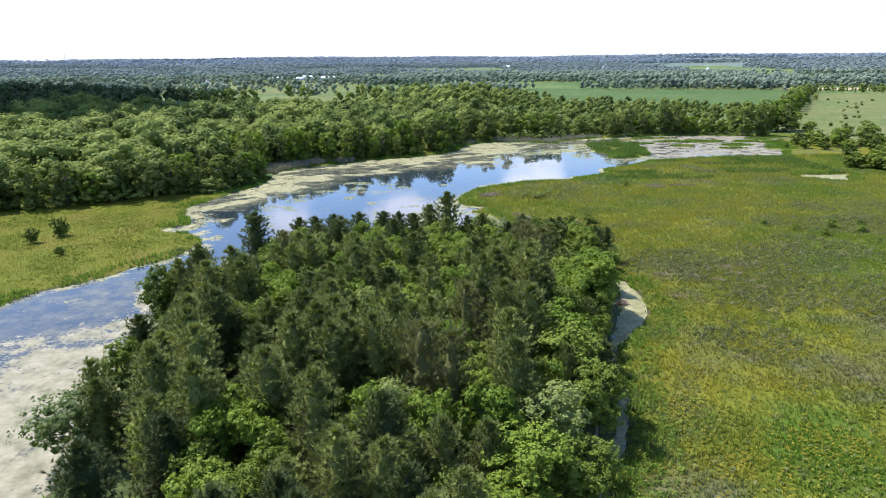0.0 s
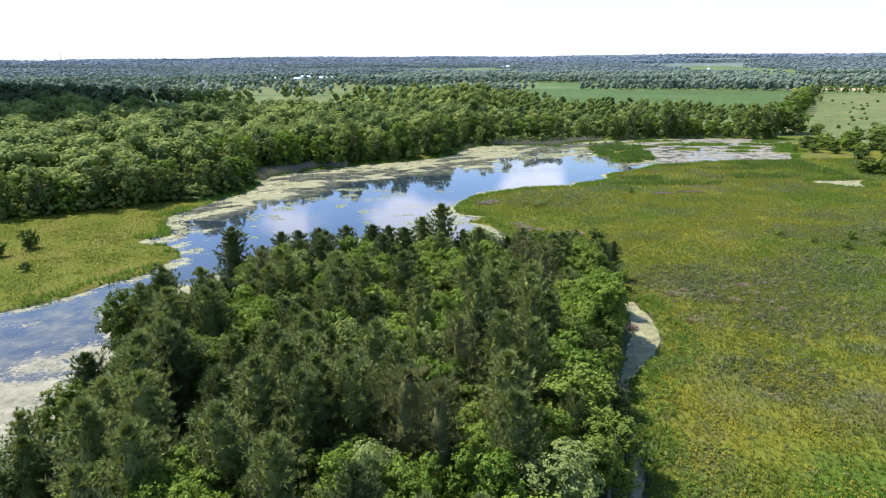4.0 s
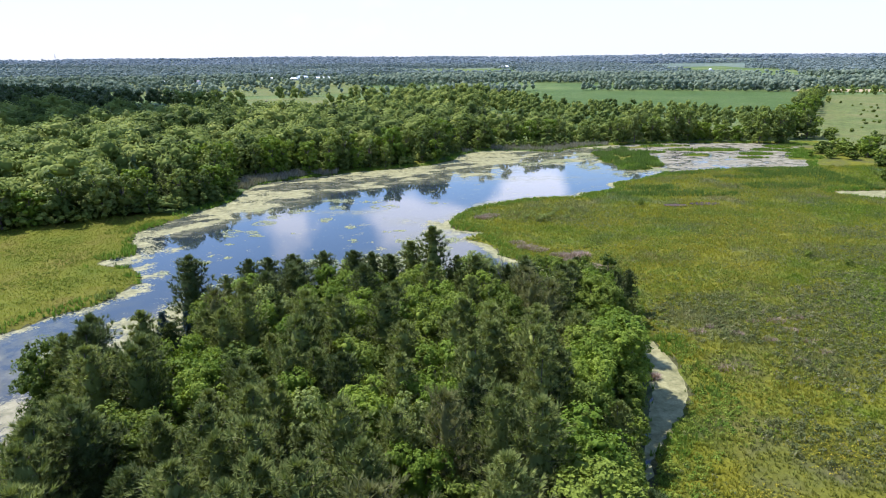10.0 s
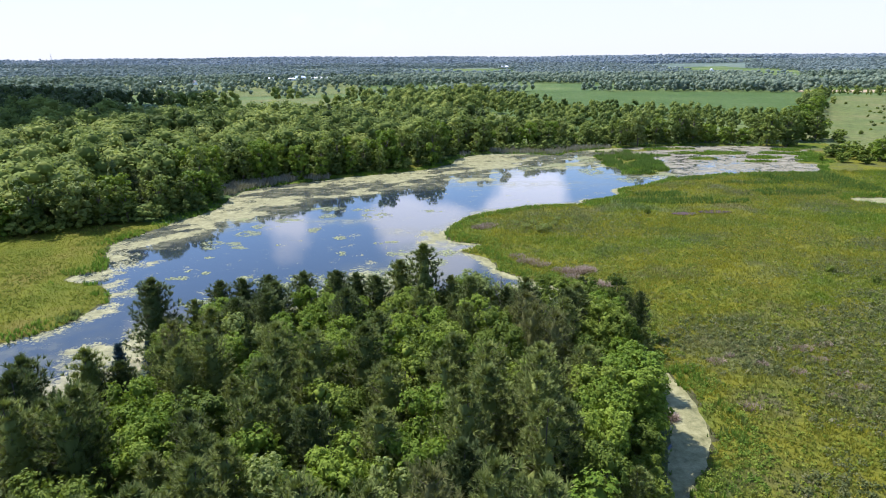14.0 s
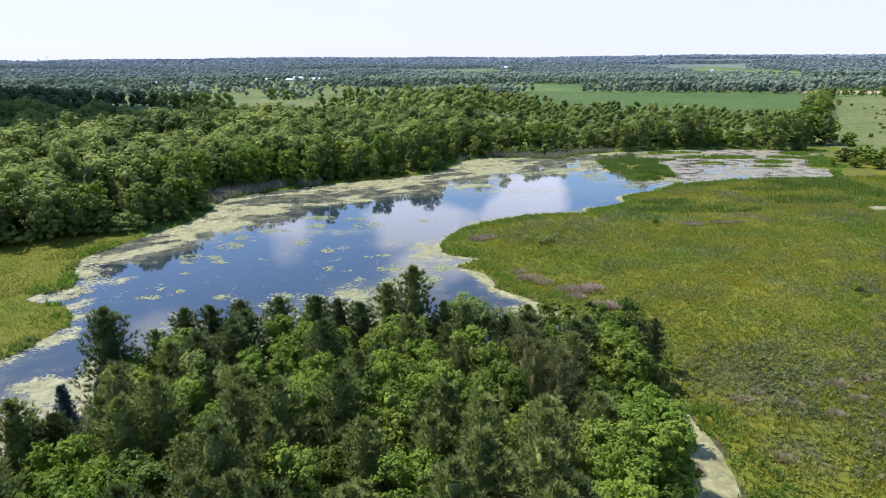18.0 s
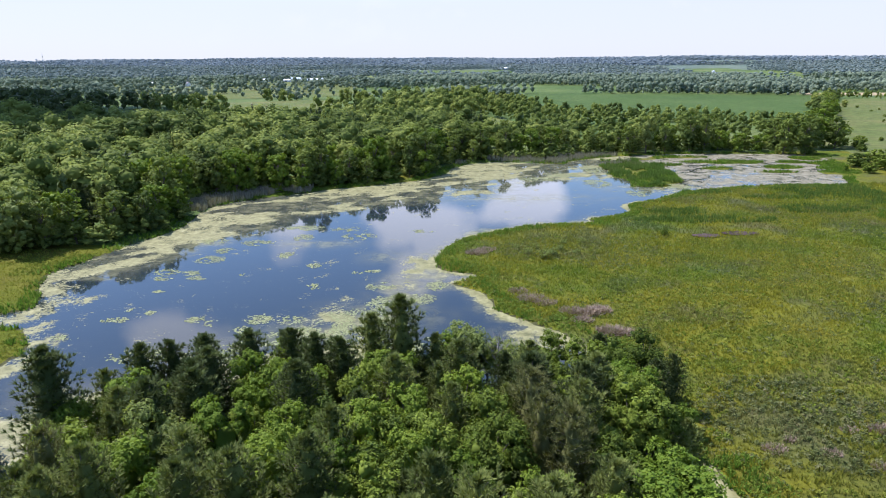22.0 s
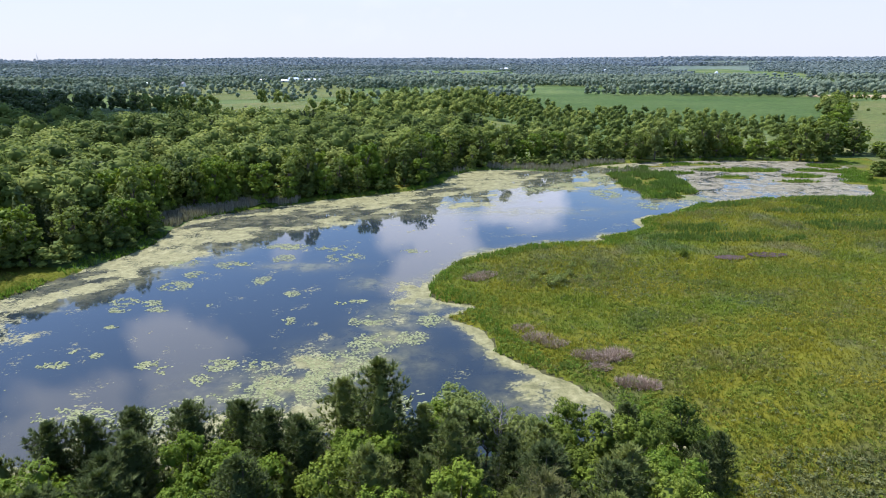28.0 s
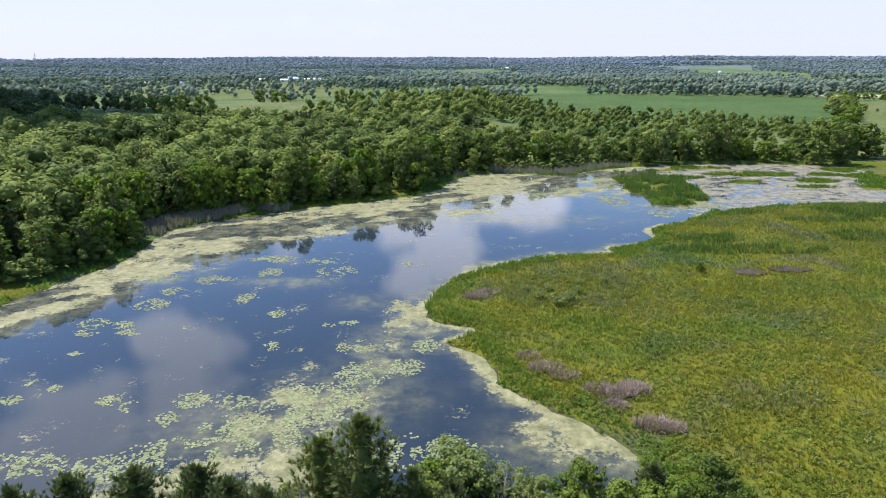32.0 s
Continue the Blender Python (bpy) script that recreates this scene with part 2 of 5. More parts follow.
FOREST_FLOOR = marsh_material("forest_floor", [(0.3, (0.035, 0.05, 0.018)), (0.5, (0.05, 0.07, 0.022)), (0.7, (0.06, 0.06, 0.035))], 0.1, 1.0, False)
FAR_GROUND = marsh_material("far_ground", [(0.35, (0.05, 0.085, 0.026)), (0.5, (0.080, 0.115, 0.035)), (0.65, (0.115, 0.140, 0.052))], 0.006, 0.08, False)
# Distance haze is put into this ground colour as a blue-grey tint.
HAZE_GROUND = marsh_material("hazed_horizon_ground", [(0.35, (0.085, 0.115, 0.095)), (0.65, (0.115, 0.145, 0.108))], 0.003, 0.02, False)
BANK = marsh_material("muddy_bank", [(0.35, (0.035, 0.036, 0.016)), (0.65, (0.075, 0.075, 0.032))], 0.3, 2.0, False)
CROP = marsh_material("crop_rows", [(0.3, (0.040, 0.072, 0.020)), (0.5, (0.054, 0.088, 0.024)), (0.7, (0.072, 0.102, 0.032))], 0.012, 0.15, False)
HAY = marsh_material("hay_meadow", [(0.35, (0.076, 0.100, 0.030)), (0.5, (0.096, 0.114, 0.036)), (0.65, (0.120, 0.122, 0.046))], 0.02, 0.2, False)
STRAW = marsh_material("dry_soil", [(0.3, (0.26, 0.20, 0.12)), (0.7, (0.34, 0.27, 0.17))], 0.02, 0.2, False)


def water_material():
    """Pond water under a film of duckweed and algae, whose share the attribute cover gives."""
    m, n, l, b = base_material("pond_water", 0.04)
    pos = world_pos(n)
    b.inputs["Base Color"].default_value = (0.015, 0.022, 0.028, 1)
    b.inputs["IOR"].default_value = 1.33
    bump = n.new("ShaderNodeBump"); bump.inputs["Strength"].default_value = 0.05; bump.inputs["Distance"].default_value = 0.05
    l.new(noise_node(n, l, 1.2, 3.0, 0.5, pos).outputs["Fac"], bump.inputs["Height"])
    l.new(bump.outputs[0], b.inputs["Normal"])
    film = n.new("ShaderNodeBsdfPrincipled")
    film.inputs["Roughness"].default_value = 0.75
    film.inputs["Specular IOR Level"].default_value = 0.3
    att = n.new("ShaderNodeAttribute"); att.attribute_name = "cover"
    tone = n.new("ShaderNodeAttribute"); tone.attribute_name = "tone"
    c1 = ramp_node(n, l, noise_node(n, l, 0.35, 8.0, 0.78, pos).outputs["Fac"],
                   [(0.34, (0.070, 0.070, 0.024)), (0.5, (0.170, 0.162, 0.068)), (0.64, (0.262, 0.246, 0.120))])
    c2 = ramp_node(n, l, noise_node(n, l, 0.3, 6.0, 0.7, pos).outputs["Fac"],
                   [(0.36, (0.070, 0.066, 0.036)), (0.5, (0.155, 0.140, 0.088)), (0.64, (0.235, 0.212, 0.145))])
    l.new(mix_node(n, l, tone.outputs["Fac"], c1.outputs[0], c2.outputs[0]).outputs[0], film.inputs["Base Color"])
    fb = n.new("ShaderNodeBump"); fb.inputs["Strength"].default_value = 0.5; fb.inputs["Distance"].default_value = 0.05
    fine = noise_node(n, l, 1.1, 7.0, 0.78, pos)
    l.new(fine.outputs["Fac"], fb.inputs["Height"]); l.new(fb.outputs[0], film.inputs["Normal"])
    broad = noise_node(n, l, 0.14, 4.0, 0.6, pos)
    add = n.new("ShaderNodeMath"); add.operation = "ADD"
    l.new(fine.outputs["Fac"], add.inputs[0]); l.new(broad.outputs["Fac"], add.inputs[1])
    half = n.new("ShaderNodeMath"); half.operation = "MULTIPLY_ADD"; half.inputs[1].default_value = 0.5
    l.new(add.outputs[0], half.inputs[0]); half.inputs[2].default_value = -0.5
    k = n.new("ShaderNodeMath"); k.operation = "MULTIPLY_ADD"; k.inputs[1].default_value = 3.0
    l.new(half.outputs[0], k.inputs[0]); l.new(att.outputs["Fac"], k.inputs[2])
    edge = n.new("ShaderNodeMapRange")
    edge.inputs["From Min"].default_value, edge.inputs["From Max"].default_value = 0.44, 0.58
    l.new(k.outputs[0], edge.inputs["Value"])
    veil_att = n.new("ShaderNodeAttribute"); veil_att.attribute_name = "thin"
    cloudy = n.new("ShaderNodeMapRange")
    for key, v in (("From Min", 0.40), ("From Max", 0.68), ("To Min", 0.12), ("To Max", 0.95)):
        cloudy.inputs[key].default_value = v
    l.new(noise_node(n, l, 0.16, 7.0, 0.66, pos).outputs["Fac"], cloudy.inputs["Value"])
    thin = n.new("ShaderNodeMath"); thin.operation = "MULTIPLY"
    l.new(veil_att.outputs["Fac"], thin.inputs[0]); l.new(cloudy.outputs[0], thin.inputs[1])
    both = n.new("ShaderNodeMath"); both.operation = "MAXIMUM"
    l.new(edge.outputs[0], both.inputs[0]); l.new(thin.outputs[0], both.inputs[1])
    ms = n.new("ShaderNodeMixShader")
    l.new(both.outputs[0], ms.inputs[0]); l.new(b.outputs[0], ms.inputs[1]); l.new(film.outputs[0], ms.inputs[2])
    l.new(ms.outputs[0], n["Material Output"].inputs[0])
    return m


WATER = water_material()
PAD = leaf_material("lily_pads", (0.130, 0.150, 0.062), (0.245, 0.252, 0.125), 0.05, 0.0)


def paint_material(name, col, roughness=0.5, metal=0.0):
    m, n, l, b = base_material(name, roughness)
    t = noise_node(n, l, 0.6, 5.0, 0.6, n.new("ShaderNodeTexCoord").outputs["Object"])
    l.new(ramp_node(n, l, t.outputs["Fac"], [(0.3, tuple(c * 0.85 for c in col)), (0.7, col)]).outputs[0], b.inputs["Base Color"])
    b.inputs["Metallic"].default_value = metal
    return m


WHITE_WALL = paint_material("white_siding", (0.75, 0.75, 0.73))
ROOF_METAL = paint_material("pale_metal_roof", (0.70, 0.73, 0.76), 0.4)
ROOF_DARK = paint_material("shingle_roof", (0.12, 0.12, 0.13), 0.8)
ROOF_BLUE = paint_material("blue_grey_roof", (0.30, 0.38, 0.48), 0.5)
STEEL = paint_material("galvanised_steel", (0.55, 0.55, 0.56), 0.4, 0.6)

# ---------------------------------------------------------------- plan of banks
WEST_BANK = [(-135, -60), (-125, 40), (-112, 100), (-104, 140), (-97, 150), (-89, 160), (-85, 166), (-80, 173), (-77, 184),
             (-78, 193), (-85, 200), (-96, 203.5), (-94, 209), (-89, 212), (-93, 222), (-100, 236), (-95, 250), (-89, 270),
             (-83, 283), (-84, 306), (-81, 321), (-68, 332), (-58, 338), (-40, 352), (-18, 362), (-2, 374), (8, 388), (14, 408),
             (34, 424), (71, 417), (78, 426), (104, 441), (141, 450), (173, 451), (203, 448), (222, 444), (221, 421), (204, 385), (192, 358)]
EAST_BANK = [(192, 358), (184, 353), (169, 353.5), (144, 352), (127, 346), (109, 339), (94, 325), (81, 317), (78, 306), (72, 300),
             (60, 294), (61, 289.5), (50, 287), (38, 284), (27, 279), (17, 271), (11, 265), (7, 254), (5, 245), (8, 238),
             (15, 235.5), (15.5, 231), (10, 227.5), (15, 223), (18.5, 216), (20, 210), (25, 204), (31, 198), (35.5, 193), (39, 186)]
WOODS_BANK = [(39, 186), (34, 180), (24, 176), (12, 176), (0, 177), (-12, 175), (-24, 172), (-36, 167), (-46, 160), (-53, 151),
              (-58, 138), (-62, 124), (-60, 112), (-55, 98), (-52, 80), (-54, 60), (-60, 20), (-66, -60)]
CHANNEL_EAST = [(45, 152), (46, 141), (44.5, 131), (41.5, 124), (36.5, 117), (33, 112), (31, 104), (30.5, 94), (29, 88), (26.5, 80), (23, 74), (20, 66), (14, 50), (5, 30), (-4, 0)]
CHANNEL_WEST = [(43.5, 152), (41, 141), (38, 129), (34, 119), (31.5, 112), (29.5, 104), (28, 95), (25, 84), (21, 74), (16, 65), (9.5, 50), (1, 30), (-8, 0)]
WEST, EAST, WOODS = (curve_line(b) for b in (WEST_BANK, EAST_BANK, WOODS_BANK))
POND = WEST + EAST + WOODS
CH_E, CH_W = curve_line(CHANNEL_EAST, 3), curve_line(CHANNEL_WEST, 3)
CHANNEL = CH_E + CH_W[::-1]
POOL = [(44 + 3.2 * math.cos(a) * (1 + 0.25 * math.sin(3 * a)), 178 + 2.2 * math.sin(a)) for a in np.linspace(0, 2 * math.pi, 18)[:-1]]
SIDE_POOL = [(178 + 11 * math.cos(a) + 2 * math.sin(3 * a), 292 + 8 * math.sin(a) + 3 * math.cos(2 * a)) for a in np.linspace(0, 2 * math.pi, 22)[:-1]]
# islets of reeds in the upper pond: centre, half lengths
ISLETS = [(128, 412, 7, 3), (175, 388, 9, 2.6), (196, 418, 7, 3), (122, 432, 6, 2.5), (105, 388, 15, 38), (160, 420, 22, 5), (186, 402, 10, 4), (150, 399, 7, 3), (212, 430, 8, 4), (139, 438, 14, 3), (217, 436, 7, 5), (213, 412, 8, 6), (203, 386, 7, 5), (206, 399, 6, 4)]
WOOD_RING = WOODS[::-1] + [(39, 186)] + [(44, 165), (42, 152)] + CH_W[1:] + [(-20, -60)]


def water_side(x, y):
    """Distance to the nearest bank: positive on land, negative on water."""
    d = np.minimum(np.minimum(away(x, y, WEST), away(x, y, EAST)), away(x, y, WOODS))
    d = np.minimum(d, away(x, y, CHANNEL + CHANNEL[:1]))
    d = np.minimum(np.minimum(d, away(x, y, POOL + POOL[:1])), away(x, y, SIDE_POOL + SIDE_POOL[:1]))
    wet = inside(x, y, POND) | inside(x, y, CHANNEL) | inside(x, y, POOL) | inside(x, y, SIDE_POOL)
    s = np.where(wet, -d, d)
    s = s + (fbm(x, y, 5.0, 3, 3) - 0.5) * 2.6
    for cx, cy, a, b in ISLETS:
        q = 1 - np.hypot((x - cx) / a, (y - cy) / b) + (fbm(x, y, 9.0, 8, 3) - 0.5) * 1.1
        s = np.maximum(s, q * min(a, b))
    return s


def relief(x, y):
    """Height of dry land without the banks."""
    x, y = np.asarray(x, float), np.asarray(y, float)
    h = (fbm(x, y, 30.0, 11, 3) - 0.5) * 0.5
    w = smooth(-6, 12, np.where(inside(x, y, WOOD_RING), away(x, y, WOODS), -1))
    h = h + 1.2 * w
    h = h + 16 * np.exp(-(((x + 430) / 190) ** 2 + ((y - 640) / 150) ** 2))
    h = h + 5 * smooth(1750, 2400, y) * fbm(x, y, 400, 21, 2)
    far = np.hypot(x, y)
    h = h + smooth(1800, 4700, far) * (22 + 24 * fbm(x, y, 900, 31, 3))
    return h


def ground_height(x, y):
    s = water_side(x, y)
    return np.where(s > 0, 0.10 + 0.30 * smooth(0, 2.5, s) + relief(x, y) * smooth(0, 12, s), -0.9 * smooth(0, 3.5, -s)), s


# ---------------------------------------------------------------- ground, water, fields
def spaced(lo, hi, step, first, last, growth):
    mid = np.arange(lo, hi + step, step)
    out, s, v = [], step, mid[-1]
    while v < last:
        s *= growth; v += s; out.append(min(v, last))
    pre, s, v = [], step, mid[0]
    while v > first:
        s *= growth; v -= s; pre.append(max(v, first))
    return np.array(pre[::-1] + list(mid) + out)


LAND = {}


def from_land(key, x, y):
    """Height, or distance to the bank, of arrays of points from the sheet of ground."""
    gx, gy, v = LAND["x"], LAND["y"], LAND[key]
    x, y = np.clip(x, gx[0], gx[-1]), np.clip(y, gy[0], gy[-1])
    i = np.clip(np.searchsorted(gx, x) - 1, 0, len(gx) - 2)
    j = np.clip(np.searchsorted(gy, y) - 1, 0, len(gy) - 2)
    fx, fy = (x - gx[i]) / (gx[i + 1] - gx[i]), (y - gy[j]) / (gy[j + 1] - gy[j])
    return (v[j, i] * (1 - fx) + v[j, i + 1] * fx) * (1 - fy) + (v[j + 1, i] * (1 - fx) + v[j + 1, i + 1] * fx) * fy


def ground_at(x, y):
    return from_land("z", x, y)


def side_at(x, y):
    return from_land("side", x, y)


def build_ground():
    gx, gy = spaced(-125, 235, 1.4, -4800, 4800, 1.12), spaced(40, 460, 1.4, -600, 4950, 1.12)
    X, Y = np.meshgrid(gx, gy)
    Z, S = ground_height(X.ravel(), Y.ravel())
    nx, ny = len(gx), len(gy)
    LAND.update(x=gx, y=gy, z=Z.reshape(ny, nx), side=S.reshape(ny, nx))
    idx = np.arange(nx * ny).reshape(ny, nx)
    quads = np.stack([idx[:-1, :-1], idx[:-1, 1:], idx[1:, 1:], idx[1:, :-1]], -1).reshape(-1, 4)
    me = poly_mesh("ground", np.stack([X.ravel(), Y.ravel(), Z], 1), quads, [MARSH_GROUND, MEADOW_GROUND, FOREST_FLOOR, FAR_GROUND, HAZE_GROUND, BANK])
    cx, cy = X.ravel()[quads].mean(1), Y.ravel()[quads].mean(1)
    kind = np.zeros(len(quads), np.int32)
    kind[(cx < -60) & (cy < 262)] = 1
    kind[(cy > 455) | ((cx < -75) & (cy > 262)) | ((cx < 60) & (cy > 380))] = 3
    kind[inside(cx, cy, WOOD_RING)] = 2
    # land beyond 2.7 km takes the haze-tinted colour
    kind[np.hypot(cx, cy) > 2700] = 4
    rim = S[quads].mean(1)
    kind[(rim > -1.2) & (rim < 0.35) & (kind != 2) & (cy < 350)] = 5
    me.polygons.foreach_set("material_index", kind)
    me.polygons.foreach_set("use_smooth", np.ones(len(quads), bool))
    tagged(new("ground", me), "green marsh and farmland reaching the horizon", "ground", kind="structure")


DARK_POOLS = [(-80, 232, 6, 10), (-49, 313, 11, 4), (-29, 330, 9, 3.5), (-11, 319, 11, 4.5), (-3, 339, 10, 5), (18, 352, 12, 5), (-70, 262, 5, 4), (-64, 285, 6, 3)]
THIN = [(-20, 195, 14, 7, 1.0), (-8, 206, 11, 8, 1.1), (-3, 222, 6, 11, 1.2), (4, 236, 7, 9, 1.2), (-32, 264, 12, 3.5, 0.7), (-10, 250, 6, 5, 0.6), (27, 192, 9, 7, 1.0),
        (30, 330, 40, 8, 0.6), (100, 352, 24, 12, 0.8), (-62, 92, 10, 36, 0.9), (-84, 135, 26, 34, 0.55), (-92, 90, 26, 40, 0.6)]


def film_cover(x, y):
    """Share of the water under algae film, 0..1, and its muddy tone."""
    west, east, wood = away(x, y, WEST), away(x, y, EAST), away(x, y, WOODS)
    wide = np.interp(y, [140, 200, 250, 290, 330, 380, 420], [3, 8, 22, 31, 44, 46, 30])
    c = 0.68 * (1 - smooth(0.80, 1.20, west / wide + (fbm(x, y, 22, 41, 3) - 0.5) * 0.7))
    c = np.where(y < 236, c * 0.76, c)
    streak = fbm(x * 0.6 + y * 0.3, (y - x * 0.6) * 2.2, 20, 44, 3)
    c = c - 0.42 * smooth(0.53, 0.64, streak) * (y > 240)
    c = np.maximum(c, 0.80 * (1 - smooth(0.8, 4.5, east + (fbm(x, y, 12, 51, 2) - 0.5) * 5)))
    c = np.maximum(c, 0.75 * np.exp(-(((x - 27) / 8) ** 2 + ((y - 194) / 7) ** 2)))
    c = np.maximum(c, 0.62 * np.exp(-(((x - 0) / 6) ** 2 + ((y - 240) / 20) ** 2)))
    c = np.maximum(c, 0.70 * (1 - smooth(8, 26, wood + (fbm(x, y, 16, 61, 3) - 0.5) * 16)) * smooth(10, -10, x))
    c = np.maximum(c, 0.74 * smooth(150, 105, y) * (1 - smooth(16, 44, wood)))
    c = np.maximum(c, 0.60 * np.exp(-(((x + 16) / 17) ** 2 + ((y - 203) / 13) ** 2)))
    upper = smooth(70, 115, x) * smooth(318, 345, y)
    c = np.maximum(c, 0.57 * upper)
    for cx, cy, a, b in DARK_POOLS:
        c = c - 0.75 * np.exp(-(((x - cx) / a) ** 2 + ((y - cy) / b) ** 2) ** 2)
    c = np.maximum(c, 0.20)
    c = np.where(inside(x, y, CHANNEL) | (x > 40) & (y < 186) | (x > 160) & (y < 310), 1.15, c)
    # thin brown film through which the water still shines
    thin = 0.0 * x
    for cx, cy, a, b, k in THIN:
        thin = np.maximum(thin, k * np.exp(-((x - cx) / a) ** 2 - ((y - cy) / b) ** 2))
    thin = np.maximum(thin, 0.9 * (1 - smooth(1, 7, east + (fbm(x, y, 14, 53, 2) - 0.5) * 7)) * (y < 300))
    for cx, cy, a, b in DARK_POOLS:
        thin = thin * (1 - np.exp(-(((x - cx) / a) ** 2 + ((y - cy) / b) ** 2) ** 2))
    thin = np.maximum(thin, 0.6 * (1 - smooth(0.9, 1.3, west / wide)) * (y > 232))
    return c, np.maximum(upper * smooth(100, 130, x), 0.7 * smooth(170, 130, y) * (x < 0)), thin


def build_water():
    gx, gy = np.arange(-136, 233, 2.2), np.arange(-60, 463, 2.2)
    X, Y = np.meshgrid(gx, gy)
    nx, ny = len(gx), len(gy)
    idx = np.arange(nx * ny).reshape(ny, nx)
    quads = np.stack([idx[:-1, :-1], idx[:-1, 1:], idx[1:, 1:], idx[1:, :-1]], -1).reshape(-1, 4)
    me = poly_mesh("water", np.stack([X.ravel(), Y.ravel(), np.zeros(X.size)], 1), quads, WATER)
    c, t, thin = film_cover(X.ravel(), Y.ravel())
    for key, v in (("cover", c), ("tone", t), ("thin", thin)):
        me.attributes.new(key, "FLOAT", "POINT").data.foreach_set("value", v.astype(np.float32))
    tagged(new("water", me), "still pond with floating algae, pads and sky reflections", "pond", kind="structure")


def sheet(name, ring, z, mat, label):
    """A field: a flat sheet with a slightly uneven edge, just above the ground."""
    bm = bmesh.new()
    pts = curve_line(ring + ring[:1], 5)[:-1]
    vs = [bm.verts.new((x + random.uniform(-1.5, 1.5), y + random.uniform(-3, 3), z)) for x, y in pts]
    bm.faces.new(vs)
    tagged(new(name, bm_mesh(name, bm, mat)), label, "field", kind="structure")


build_ground()
build_water()
FIELDS = [
    ("crop_field", [(113, 860), (111, 1040), (173, 1130), (259, 1065), (418, 1045), (545, 985), (470, 850), (380, 720), (275, 640), (225, 690), (135, 756)], CROP, "flat deep green crop field among woods"),
    ("hay_field", [(535, 930), (640, 900), (620, 700), (420, 430), (285, 400), (245, 440), (300, 560), (400, 720)], HAY, "pale green hay meadow with scattered bushes"),
    ("hay_field", [(-363, 880), (-341, 930), (-252, 880), (-151, 920), (-108, 760), (-140, 700), (-210, 735)], HAY, "mown hay field with round bales"),
    ("hay_field", [(-647, 1340), (-540, 1490), (-218, 1520), (-150, 1250), (-146, 1065), (-347, 1000), (-493, 1085)], HAY, "yellow-green hay field before farm buildings"),
    ("hay_field", [(14, 545), (56, 552), (74, 640), (42, 690), (10, 676)], HAY, "narrow sunlit clearing in the wood"),
]
FAR_FIELDS = [
    ("hay_field", [(-900, 1250), (-820, 1480), (-560, 1560), (-540, 1420), (-700, 1260)], HAY, "yellow-green pasture with hedges"),
    ("dry_field", [(545, 1010), (720, 1000), (700, 1060), (560, 1075)], STRAW, "strip of bare tan field"),
    ("hay_field", [(-290, 1640), (-200, 1980), (-120, 1960), (-160, 1560)], HAY, "green field behind the barns"),
    ("hay_field", [(-470, 1500), (-480, 1640), (-290, 1660), (-230, 1560), (-330, 1490)], HAY, "green meadow in front of the white barns"),
    ("hay_field", [(140, 470), (260, 480), (250, 520), (150, 530)], HAY, "sunlit grass clearing behind the pond"),
]
FIELDS += FAR_FIELDS
for fname, ring, mat, label in FIELDS:
    cx, cy = np.array([r[0] for r in ring]), np.array([r[1] for r in ring])
    sheet(fname, ring, float(relief(cx, cy).max()) + 0.55, mat, label)

# ---------------------------------------------------------------- plants: shapes
def unit(v):
    return v / np.maximum(np.linalg.norm(v, axis=-1, keepdims=True), 1e-9)


def leaf_tris(centre, normal, size, gen):
    """Small three-cornered leaves at centre facing normal."""
    n = len(centre)
    side = unit(np.cross(normal, gen.normal(size=(n, 3))))
    up = np.cross(normal, side)
    s = np.asarray(size).reshape(-1, 1) * np.ones((n, 1))
    v = np.stack([centre - up * s * 0.7 - side * s * 0.75, centre - up * s * 0.7 + side * s * 0.75, centre + up * s], 1)
    return v.reshape(-1, 3), np.arange(n * 3).reshape(n, 3)


def ball_grid(level):
    bm = bmesh.new()
    bmesh.ops.create_icosphere(bm, subdivisions=level, radius=1.0)
    v, f = np.array([p.co[:] for p in bm.verts]), np.array([[q.index for q in t.verts] for t in bm.faces])
    bm.free()
    return v, f


ICO = {1: ball_grid(1), 2: ball_grid(2)}


def lumps(centre, radius, gen, level=2, flat=0.85, rough=0.16):
    """Uneven inner masses of foliage that carry the loose leaves."""
    v, f = ICO[level]
    n, m = len(centre), len(v)
    k = 1 + gen.normal(scale=rough, size=(n, m, 1))
    out = centre[:, None, :] + v[None] * k * np.asarray(radius).reshape(n, 1, 1) * np.array([1, 1, flat])
    return out.reshape(-1, 3), (f[None] + (np.arange(n) * m)[:, None, None]).reshape(-1, 3)


def needle_tufts(centre, way, length, gen, count=8, width=0.16):
    """Bursts of narrow triangles that fan out along way."""
    n = len(centre)
    c = np.repeat(centre, count, 0)
    w = unit(np.repeat(way, count, 0) + gen.normal(scale=0.42, size=(n * count, 3)))
    side = unit(unit(np.cross(w, [0.0, 0.0, 1.0])) + gen.normal(scale=0.45, size=(n * count, 3)))
    ln = np.repeat(np.asarray(length) * np.ones(n), count)[:, None] * gen.uniform(0.7, 1.2, (n * count, 1))
    v = np.stack([c - side * ln * width, c + side * ln * width, c + w * ln], 1)
    return v.reshape(-1, 3), np.arange(n * count * 3).reshape(-1, 3)


